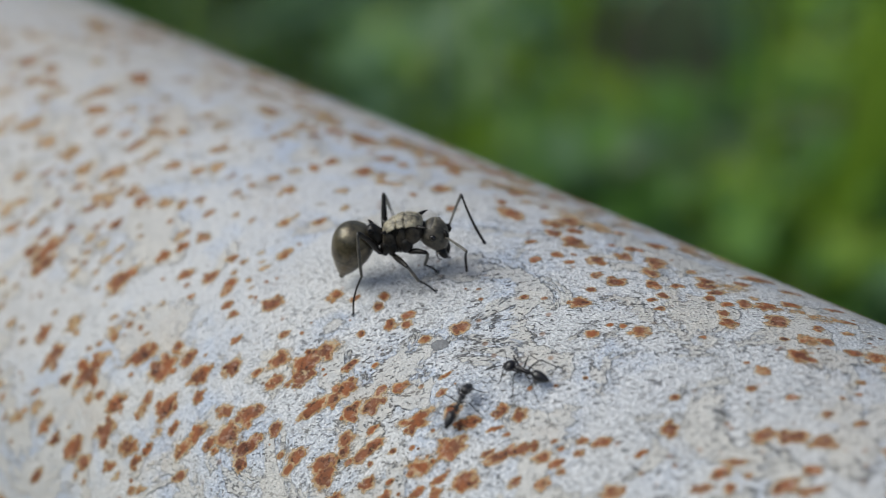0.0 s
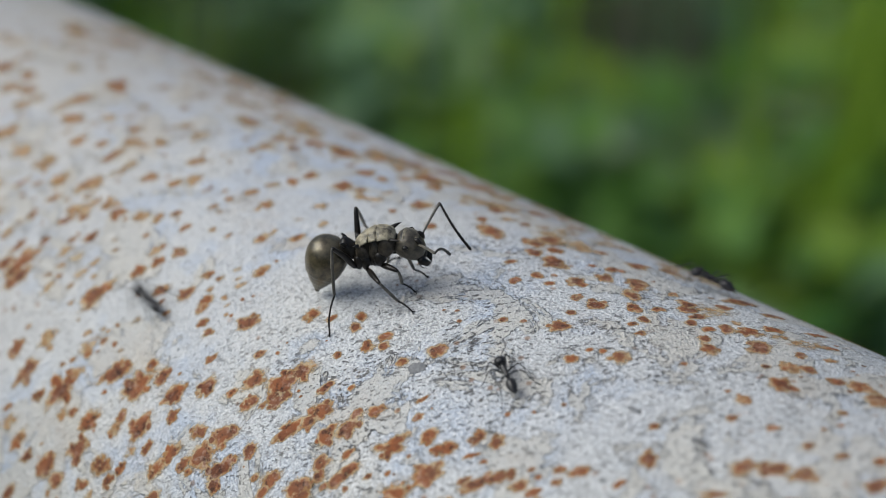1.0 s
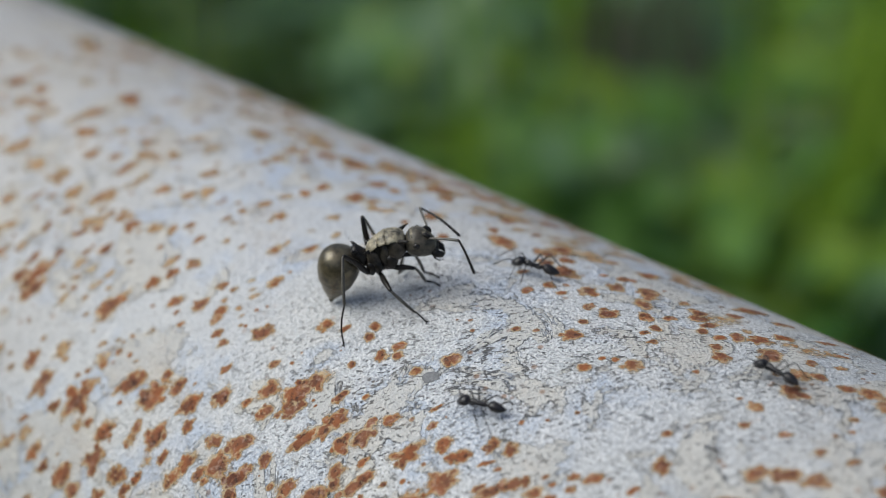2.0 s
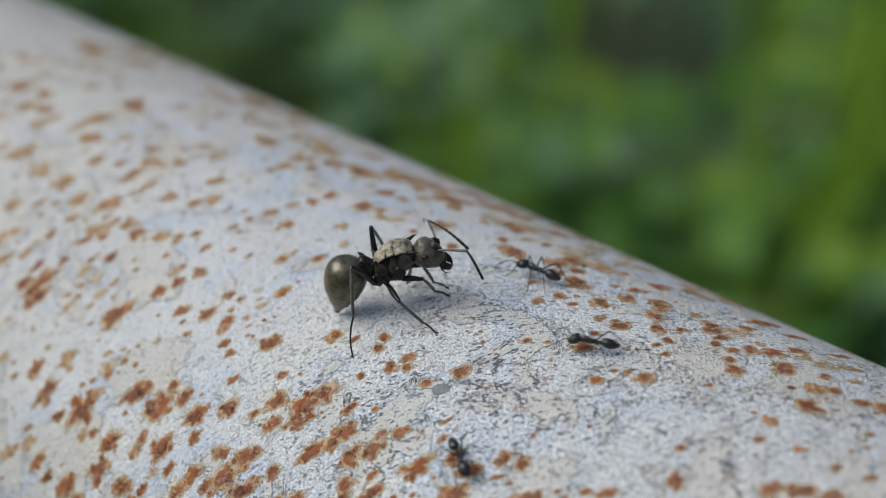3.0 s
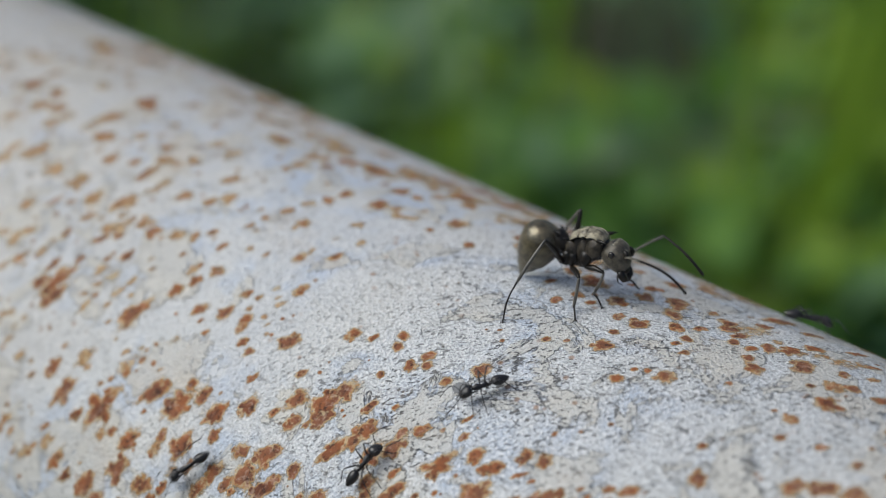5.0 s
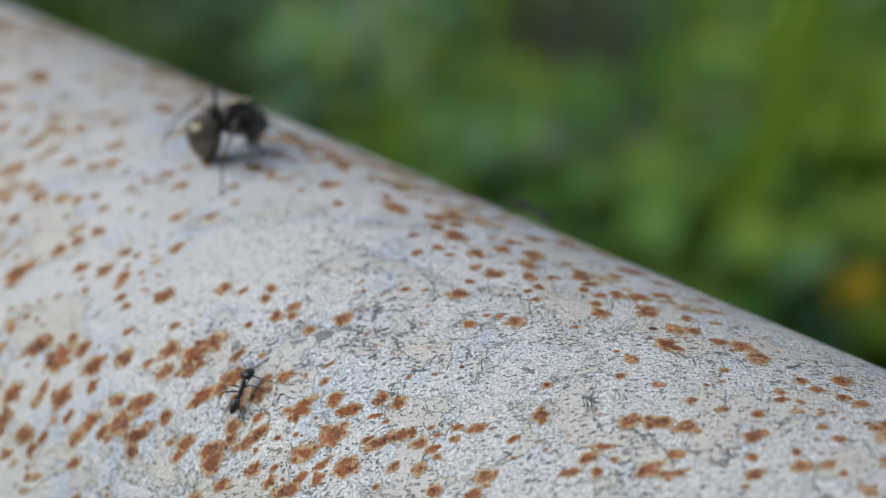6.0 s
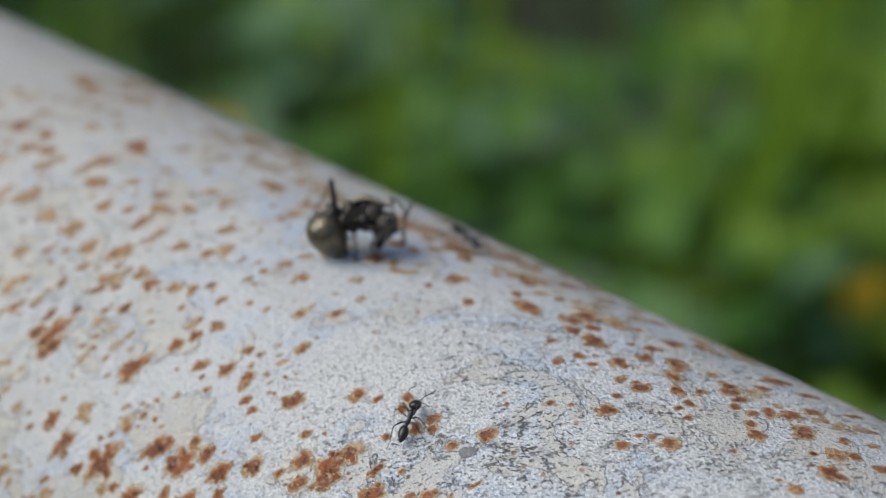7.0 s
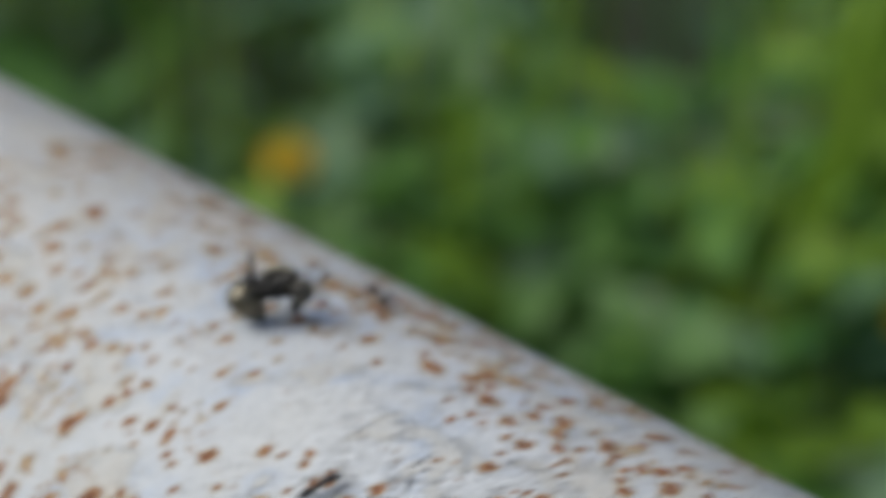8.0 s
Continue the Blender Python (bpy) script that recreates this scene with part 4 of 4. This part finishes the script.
        bm = bmesh.new()
        tube(bm, [(1.26, s * 0.34, -0.24), (1.52, s * 0.42, -0.36), (1.76, s * 0.32, -0.46), (1.94, s * 0.10, -0.52)], [0.20, 0.22, 0.18, 0.05], 12)
        for q in range(4):
            tube(bm, [(1.66 + 0.08 * q, s * (0.30 - 0.06 * q), -0.42 - 0.03 * q), (1.74 + 0.08 * q, s * (0.10 - 0.04 * q), -0.48 - 0.03 * q)], [0.06, 0.008], 5)
        part("mandible", bm, LIMB, head)
        bm = bmesh.new()
        tube(bm, [(1.22, s * 0.14, -0.46), (1.42, s * 0.22, -0.78), (1.66, s * 0.26, -0.92), (1.92, s * 0.22, -0.86)], [0.05, 0.042, 0.03, 0.012], 6)
        part("palp", bm, LIMB, head)
    parts = {"gaster": gaster, "petiole": pet, "head": head}
    for s in (1, -1):
        bm = bmesh.new()
        tube(bm, [(0, 0, 0), (0.1, 0, 0.02), (0.5, 0, 0.04), (1.2, 0, 0.04), (1.8, 0, 0.01), (1.95, 0, 0)], [0.055, 0.055, 0.060, 0.072, 0.084, 0.06], 10)
        scape = part("antenna", bm, SHANK, ant)
        bm = bmesh.new()
        pts, rad = [], []
        for i in range(31):
            u = i / 30
            pts.append((2.95 * u, 0, 0.26 * math.sin(math.pi * u)))
            rad.append((0.074 if i % 3 else 0.058) * (0.84 + 0.36 * u) * (0.35 if i == 30 else 1))
        tube(bm, pts, rad, 10)
        lash = part("feeler_tip", bm, LIMB, scape)
        parts["antenna", s] = (scape, lash)
        for name, hip, foot, a, b, c, lean in LEGS:
            bm = bmesh.new()
            femur_mesh(bm, a, 0.150 if name == "hind_leg" else 0.140)
            fem = part(name, bm, LIMB, ant)
            bm = bmesh.new()
            shin_mesh(bm, b, 0.098)
            shin = part("shin", bm, SHANK, fem)
            bm = bmesh.new()
            foot_mesh(bm, c, 0.056)
            parts[name, s] = (fem, shin, part("tarsus", bm, LIMB, fem))
    return ant, parts


# ---- the small ants ----
SMALL_LEGS = ((0.26, 0.10, 36, 1.05), (0.04, 0.10, 94, 1.15), (-0.16, 0.10, 142, 1.5))


def build_small_ant():
    ant = new("small_ant")
    tagged(ant, "tiny glossy black ant running on the rail", "ant", "small ants on the rail")
    bm = bmesh.new()
    body(bm, egg(-0.46, -1.30, 0.28, 0.28, 0.60, 0.46, 14, 0.5), 16)
    part("gaster", bm, BLACK, ant)
    bm = bmesh.new()
    body(bm, [(-0.52, 0.54, 0.04, 0.04), (-0.42, 0.58, 0.07, 0.11), (-0.34, 0.55, 0.04, 0.04)], 10)
    part("petiole", bm, BLACK, ant)
    bm = bmesh.new()
    body(bm, [(-0.36, 0.55, 0.05, 0.06), (-0.26, 0.60, 0.11, 0.14), (-0.04, 0.61, 0.09, 0.10), (0.18, 0.68, 0.15, 0.17), (0.34, 0.70, 0.11, 0.12), (0.46, 0.70, 0.045, 0.045)], 14)
    part("thorax", bm, BLACK, ant)
    bm = bmesh.new()
    body(bm, [(0.44, 0.70, 0.10, 0.09), (0.51, 0.70, 0.25, 0.20), (0.68, 0.67, 0.29, 0.23), (0.86, 0.62, 0.25, 0.19), (1.00, 0.57, 0.15, 0.12), (1.05, 0.55, 0.06, 0.06)], 16)
    part("head", bm, BLACK, ant)
    for s in (-1, 1):
        bm = bmesh.new()
        tube(bm, [(0.88, s * 0.10, 0.70), (1.05, s * 0.34, 0.88), (1.18, s * 0.50, 0.90), (1.48, s * 0.56, 0.72), (1.82, s * 0.52, 0.48)],
             [0.018, 0.019, 0.020, 0.022, 0.024], 6)
        part("antenna", bm, BLACK, ant)
    for x, y, ang, r in SMALL_LEGS:
        for s in (-1, 1):
            bm = bmesh.new()
            tube(bm, [(0, 0, 0), (r * 0.2, 0, 0.24), (r * 0.45, 0, 0.40), (r * 0.55, 0, 0.30), (r * 0.82, 0, -0.36), (r, 0, -0.52)],
                 [0.034, 0.042, 0.030, 0.026, 0.019, 0.012], 6)
            leg = part("leg", bm, BLACK, ant)
            leg.matrix_basis = pose(x * MM * 1.15, s * y * MM * 1.15, 0.60 * MM, 0, 0, s * ang)
    for o in ant.children:
        o.data.transform(Matrix.Scale(1.15, 4))
    return ant


ANT, ANT_PARTS = build_ant()
SMALL = [build_small_ant()]
for i in range(4):
    SMALL.append(copy_thing(SMALL[0], Matrix.Identity(4)))


# ---- what moves ----
def glide(rows, t):
    """Values between rows at t, smoothly (Hermite with clamped slopes)."""
    if t <= rows[0][0]:
        return rows[0][1:]
    if t >= rows[-1][0]:
        return rows[-1][1:]
    i = max(k for k in range(len(rows)) if rows[k][0] <= t)
    i = min(i, len(rows) - 2)
    a, b = rows[i], rows[i + 1]
    h = b[0] - a[0]
    u = (t - a[0]) / h
    out = []
    for k in range(1, len(a)):
        d = (b[k] - a[k]) / h
        p = (a[k] - rows[i - 1][k]) / (a[0] - rows[i - 1][0]) if i else d
        q = (rows[i + 2][k] - b[k]) / (rows[i + 2][0] - b[0]) if i + 2 < len(rows) else d
        m0 = 0 if p * d <= 0 else 2 * p * d / (p + d)
        m1 = 0 if q * d <= 0 else 2 * q * d / (q + d)
        u2, u3 = u * u, u * u * u
        out.append((2 * u3 - 3 * u2 + 1) * a[k] + (u3 - 2 * u2 + u) * h * m0 + (3 * u2 - 2 * u3) * b[k] + (u3 - u2) * h * m1)
    return tuple(out)


def aim(v, roll=0.0):
    """A turn that lays x along v, with z kept up."""
    x = Vector(v).normalized()
    y = Vector((0, 0, 1)).cross(x).normalized()
    z = x.cross(y)
    return Matrix(((x.x, y.x, z.x, 0), (x.y, y.y, z.y, 0), (x.z, y.z, z.z, 0), (0, 0, 0, 1))) @ Matrix.Rotation(radians(roll), 4, 'X')


def ant_rows():
    """t, x, s, heading, lift, pitch; gaster droop and swing; head yaw and pitch; lean to the side."""
    return [
        (0, -5.01, -5.06, 43, 0.38, -5, 64, 3, -11, -44, 0),
        (0.5, -5.41, -5.08, 46, 0.39, -5, 67, 4, -11, -48, 0),
        (1, -5.43, -4.76, 41, 0.43, -1, 63, 3, -10, -27, 0),
        (1.5, -5.67, -4.66, 42, 0.44, -1, 62, 2, -10, -27, 0),
        (2, -5.75, -4.36, 46, 0.50, 5, 61, 0, -3, -18, 0),
        (3.3, -5.84, -4.5, 47, 0.49, 4, 61, 1, -4, -22, 0),
        (3.5, -5.87, -4.53, 47, 0.49, 4, 61, 1, -5, -29, 0),
        (3.7, -5.82, -4.55, 46, 0.48, 3, 62, 2, -8, -34, 0),
        (3.85, -5.5, -4.8, 34, 0.45, -2, 66, 4, -16, -52, 0),
        (4, -5.21, -5.03, 18, 0.43, -5, 73, 7, -27, -54, 0),
        (4.2, -6.17, -4.51, -14, 0.42, -2, 62, 8, -10, -59, 0),
        (4.45, -5.3, -4.2, 30, 0.45, 2, 58, 0, 0, -42, 0),
        (4.75, -2.2, -1.2, 44, 0.45, 3, 56, 0, 0, -40, 0),
        (5, 0.5, 1.3, 16, 0.42, 4, 56, 0, -4, -40, 0),
        (5.3, 1.61, 1.30, -26, 0.39, 4, 58, 0, -10, -44, 0),
        (5.4, 0.1, -0.5, -52, 0.5, -4, 62, -6, -14, -46, 0),
        (5.5, -0.30, -1.35, -65, 0.42, -9, 66, -13, -21, -45, 0),
        (5.56, -1.1, -1.5, -80, 0.5, -4, 56, 0, -18, -46, 0),
        (5.6, -6.33, -5.68, -129, 0.45, 0, 50, 0, 0, -34, 0),
        (5.7, -10.71, -7.68, -150, 0.45, 2, 56, 0, 0, -34, 0),
        (5.8, -14.93, -4.45, -212, 0.45, 2, 62, 0, 0, -34, 0),
        (5.9, -16.92, -0.86, -262, 0.35, -10, 100, 16, 0, -46, -8),
        (6, -16.35, 0.78, -282, 0.25, -21, 129, 34, -3, -64, -18),
        (6.3, -15.75, 0.45, -291, 0.34, -23, 137, 36, -6, -60, -24),
        (6.5, -15.43, 0.28, -296, 0.44, -24, 143, 40, -7, -58, -28),
        (7, -15.14, -0.34, -312, 0.46, -19, 147, 32, -16, -68, -30),
        (7.5, -15.03, -0.57, -315, 0.62, -15, 147, 36, -14, -73, -30),
        (8, -14.74, -1.00, -316, 0.76, -16, 146, 40, -15, -68, -30),
    ]


def feelers():
    """t, then for the left and the right feeler: scape yaw and rise, elbow turn and drop."""
    return [
        (0.0, 55, 44, -139, 23, 55, 6, -156, 54),
        (0.5, 90, 50, -160, 4, 56, 22, -166, 40),
        (1.0, 46, 38, -125, 35, 58, 18, -144, 27),
        (1.5, 65, 49, -135, 19, 73, 10, -156, 54),
        (2.0, 100, 4, -149, 13, 32, 6, -124, 74),
        (3.3, 100, 0, -150, 16, 36, 14, -130, 60),
        (3.5, 100, -12, -170, 28, 42, 38, -155, 35),
        (4.0, 61, 30, -137, 15, 16, 20, -168, 38),
        (4.2, 60, 16, -90, 24, 40, 10, -90, 30),
        (5.3, 45, 20, -60, 50, 45, 20, -60, 50),
        (5.5, 52, -6, -30, 55, 46, -14, -30, 60),
        (6.0, 45, 0, -40, 60, 40, -10, -40, 60),
        (6.5, 110, 50, -100, 20, 22, 60, -140, 22),
        (7.0, 140, 68, -104, 8, 16, 70, -146, 18),
        (7.5, 143, 73, -104, 4, 14, 73, -148, 17),
        (8.0, 138, 70, -100, 8, 20, 68, -142, 20),
    ]


# where the standing ant's feet are planted on the rail, and how far each knee leans from upright
FIXED = {("hind_leg", -1): (-5.67, -9.02), ("middle_leg", -1): (-2.80, -5.56), ("front_leg", -1): (-3.81, -4.33), ("hind_leg", 1): (-8.67, -2.53)}
REACHED = (-4.35, -2.95)
FEET = {("middle_leg", 1): (0.5, 2.9), ("front_leg", 1): (2.0, 0.9)}
KNEES = {("hind_leg", -1): 0.10, ("hind_leg", 1): 0.0, ("middle_leg", -1): 0.60, ("middle_leg", 1): 0.2, ("front_leg", -1): 0.60, ("front_leg", 1): 0.2}
# later stands: from, to, and the feet that hold their place then, with the lean of the knee
STANDS = (
    (3.93, 4.10, {("hind_leg", -1): (-5.65, -8.90, -0.1), ("middle_leg", -1): (-5.37, -7.45, -0.2), ("front_leg", -1): (-3.60, -5.20, 0.3)}),
    (5.43, 5.55, {("hind_leg", -1): (-3.87, -0.21, -0.2), ("hind_leg", 1): (0.20, 4.30, 0.2), ("middle_leg", 1): (2.12, -1.78, 0.2), ("front_leg", -1): (-4.60, -2.60, -0.2)}),
    (6.15, 9.00, {("hind_leg", 1): (-19.45, 0.60, -0.44), ("hind_leg", -1): (-14.95, -0.35, 1.05), ("middle_leg", -1): (-16.13, 0.80, 0.21), ("front_leg", -1): (-14.17, 0.58, 0.87), ("front_leg", 1): (-14.40, 4.20, 0.2), ("middle_leg", 1): (-17.60, 3.60, 0.2)}),
)


def move_ant():
    step = 1 / 15
    times = [round(i * step, 4) for i in range(121)]
    rows = ant_rows()
    feel = feelers()
    keys = {k: [] for k in ("body", "gaster", "petiole", "head")}
    for k, v in ANT_PARTS.items():
        if isinstance(k, tuple):
            for j in range(len(v)):
                keys[k, j] = []
    planted = {}
    waist = Vector((-1.15, 0, 2.10)) * MM
    for t in times:
        x, s, hd, lift, pitch, droop, gsw, hyaw, hpitch, tip = glide(rows, t)
        m = on_rail(x, s, hd, lift) @ pose(0, 0, 0, tip, -pitch, 0)
        keys["body"].append((t, m))
        # the waist swings with the gaster
        bend = Matrix.Translation(waist) @ pose(0, 0, 0, 0, -0.6 * (droop - 62), 0)
        at = bend @ Vector((-1.15 * MM, 0, 0.40 * MM))
        keys["gaster"].append((t, Matrix.Translation(at) @ pose(0, 0, 0, 0, -droop, gsw)))
        keys["petiole"].append((t, bend @ pose(-0.45 * MM, 0, 0.14 * MM, 0, 0.35 * (droop - 62) - 12, gsw * 0.3)))
        headm = pose(1.08 * MM, 0, 2.55 * MM, 0, -hpitch, hyaw)
        keys["head"].append((t, headm))
        f = glide(feel, t)
        for s_, (yaw, rise, turn, drop) in ((1, f[:4]), (-1, f[4:])):
            base = headm @ Vector((0.98 * MM, s_ * 0.38 * MM, 0.56 * MM))
            dirn = Vector((math.cos(radians(yaw)) * math.cos(radians(rise)), s_ * math.sin(radians(yaw)) * math.cos(radians(rise)), math.sin(radians(rise))))
            keys[("antenna", s_), 0].append((t, Matrix.Translation(base) @ aim(dirn)))
            keys[("antenna", s_), 1].append((t, Matrix.Translation((1.93 * MM, 0, 0)) @ pose(0, 0, 0, 0, drop, s_ * turn)))
        # feet stay planted on the rail until the body has left them behind
        v = glide(rows, t + 0.02)
        w = glide(rows, t - 0.02)
        lead = Vector((v[0] - w[0], v[1] - w[1])) * 0.6
        speed = math.hypot(v[0] - w[0], v[1] - w[1]) / 0.04
        still = t < 3.9
        for q, (name, hip, foot, a, b, c, lean) in enumerate(LEGS):
            for s_ in (1, -1):
                key = name, s_
                co, si = math.cos(radians(hd)), math.sin(radians(hd))
                fx, fy = FEET.get(key, (foot[0], s_ * foot[1])) if still else (foot[0], s_ * foot[1] * (0.7 if t > 6 else 1.0))
                want = Vector((x + co * fx - si * fy, s + si * fx + co * fy))
                up = 0.0
                roll = KNEES[key] if still else s_ * 0.2
                if key not in planted:
                    planted[key] = want
                gap = (planted[key] - want).length
                if still and key in FIXED:
                    planted[key] = Vector(REACHED if key == ("front_leg", -1) and t > 1.25 else FIXED[key])
                elif gap > (0.9 if (q + (s_ > 0)) % 2 else 1.3) or (speed > 15 and gap > 0.5):
                    planted[key] = want + lead
                    up = 0.5
                for t0, t1, feet in STANDS:
                    if t0 < t < t1 and key in feet:
                        planted[key], up, roll = Vector(feet[key][:2]), 0.0, feet[key][2]
                p = planted[key]
                toe = m.inverted() @ on_rail(p.x, p.y, 0, 0.04 + up).translation / MM
                poses = knee((hip[0], s_ * hip[1], hip[2]), toe, a, b, c, lean, roll)
                for j in range(3):
                    keys[key, j].append((t, poses[j]))
    walk(ANT, keys["body"])
    for k in ("gaster", "petiole", "head"):
        walk(ANT_PARTS[k], keys[k])
    for k, v in ANT_PARTS.items():
        if isinstance(k, tuple):
            for j in range(len(v)):
                walk(v[j], keys[k, j])


def move_small_ant(ant, rows):
    """Walk a small ant along rows of t, x, s and heading; its legs swing with the way it goes."""
    step = 1 / 15
    way = 0.0
    last = None
    body_keys = []
    legs = [o for o in ant.children if o.name.startswith("leg")]
    swing = [[] for _ in legs]
    base = [o.matrix_basis.copy() for o in legs]
    for i in range(121):
        t = round(i * step, 4)
        x, s, hd = glide(rows, t)
        body_keys.append((t, on_rail(x, s, hd, 0.0)))
        if last:
            way += math.hypot(x - last[0], s - last[1])
        last = (x, s)
        for k, leg in enumerate(legs):
            side = 1 if k % 2 else -1
            ph = way * 2.6 + (math.pi if (k // 2 + k) % 2 else 0.0)
            swing[k].append((t, base[k] @ pose(0, 0, 0, 0, -7 * max(0.0, math.cos(ph)), side * 16 * math.sin(ph))))
    walk(ant, body_keys)
    for leg, keys in zip(legs, swing):
        walk(leg, keys)


def motions():
    move_ant()
    move_small_ant(SMALL[0], [
        (0.0, 5.77, -8.05, 188), (0.3, 5.45, -7.8, 190), (0.5, 5.75, -7.45, 188), (0.7, 5.2, -6.9, 162), (0.9, 4.8, -6.75, 150), (1.0, 4.9, -6.75, 150), (1.2, 4.6, -6.6, 150),
        (1.5, 4.87, -6.48, 153), (1.8, 5.1, -7.5, 190), (2.0, 4.06, -8.85, 196), (2.2, 3.13, -9.42, 198), (2.6, 2.2, -11.2, 250), (3.0, 4.2, -11.4, 330),
        (3.3, 5.89, -9.54, 395), (3.4, 7.2, -7.39, 450), (3.5, 6.26, -4.06, 512), (3.7, 5.31, -3.88, 512), (3.9, 5.9, -4.4, 560), (4.0, 3.97, -7.76, 590),
        (4.2, 0.58, -9.51, 580), (4.6, 0.2, -9.0, 620), (5.0, 1.5, -8.2, 600), (5.3, 1.9, -7.9, 565), (5.5, 2.58, -8.44, 568), (5.6, 3.17, -10.04, 612), (5.7, 3.14, -13.0, 634),
        (5.8, 2.6, -16.3, 635), (5.9, 0.6, -21.5, 600), (6.5, -4.0, -30.0, 590), (8.0, -9.0, -36.0, 590)])
    move_small_ant(SMALL[1], [
        (0.0, 3.99, -11.05, 97), (0.3, 0.4, -10.54, 136), (0.5, -3.61, -9.92, 158), (0.6, -6.2, -10.31, 178), (0.9, -12.43, -12.5, 176), (1.0, -16.79, -12.06, 168),
        (1.2, -25.76, -12.2, 184), (1.4, -34.1, -13.08, 186), (2.5, -75, -14, 180), (8.0, -160, -14, 180)])
    move_small_ant(SMALL[2], [
        (0.0, 30.0, 13.0, 190), (0.3, 20.5, 12.8, 195), (0.5, 14.8, 12.7, 200), (0.6, 11.77, 12.6, 205), (0.9, 7.1, 9.7, 210), (1.0, 5.85, 8.17, 195), (1.2, 4.34, 6.7, 210), (1.5, 1.89, 3.81, 204),
        (1.8, 0.07, 1.94, 210), (2.0, -1.18, 0.95, 202), (2.2, -1.21, 1.46, 195), (3.3, -2.49, 1.21, 191), (3.4, -3.02, 1.47, 187), (3.5, -4.13, 1.34, 188),
        (3.6, -6.6, 1.11, 200), (4.0, -7.67, 0.68, 212), (4.2, -6.97, 1.89, 270), (4.4, -5.0, 5.0, 340), (4.6, -1.0, 8.0, 385), (5.0, 9.0, 9.6, 400), (5.2, 11.4, 10.0, 460),
        (5.3, 11.0, 10.1, 515), (5.5, 9.0, 10.4, 545), (5.7, 5.8, 11.0, 550), (5.9, 2.3, 11.8, 550), (6.0, -1.9, 11.4, 548), (6.3, -11.0, 9.6, 545), (6.5, -11.8, 6.9, 534),
        (7.0, -12.9, 6.7, 528), (7.5, -13.2, 6.1, 522), (8.0, -13.4, 6.5, 522)])
    move_small_ant(SMALL[3], [
        (0.0, 60.0, 4.0, -170), (1.6, 23.05, 2.62, -172), (1.8, 19.26, 1.39, -178), (2.0, 14.57, 1.17, -178), (2.2, 13.6, 1.2, -168), (2.8, 7.0, -1.2, -155),
        (3.3, 1.36, -4.38, -142), (3.4, -0.25, -6.94, -132), (3.5, -0.63, -8.89, -163), (3.6, -3.64, -10.94, -176), (3.7, -6.81, -10.6, -200), (3.9, -7.2, -10.7, -222),
        (4.2, -6.82, -11.03, -222), (4.5, -7.6, -12.0, -175), (4.8, -9.5, -16.0, -125), (5.3, -13.4, -22.5, -121), (8.0, -20.0, -38.0, -121)])
    move_small_ant(SMALL[4], [
        (0.0, 7.0, -34.0, 130), (2.8, 2.6, -18.5, 140), (3.3, 0.77, -15.9, 165), (3.5, -1.19, -15.92, 165), (3.7, -3.04, -15.65, 125), (3.9, -2.57, -14.6, 84), (4.2, -1.84, -14.08, 76),
        (5.3, -1.31, -14.44, 80), (5.5, -1.45, -14.04, 98), (5.7, -1.4, -13.85, 100), (5.9, -1.3, -13.39, 100), (6.1, -1.6, -13.09, 100), (6.3, -1.2, -12.76, 104), (6.5, -1.74, -12.63, 116),
        (6.8, -2.57, -9.99, 120), (7.0, -3.56, -8.52, 107), (7.2, -3.8, -7.6, 104), (7.5, -3.4, -7.7, 100), (7.6, -2.2, -8.1, 82), (7.7, -1.5, -8.2, 68), (7.8, -2.0, -8.5, 70),
        (7.9, -2.2, -8.3, 66), (8.0, -2.36, -8.67, 64)])


motions()
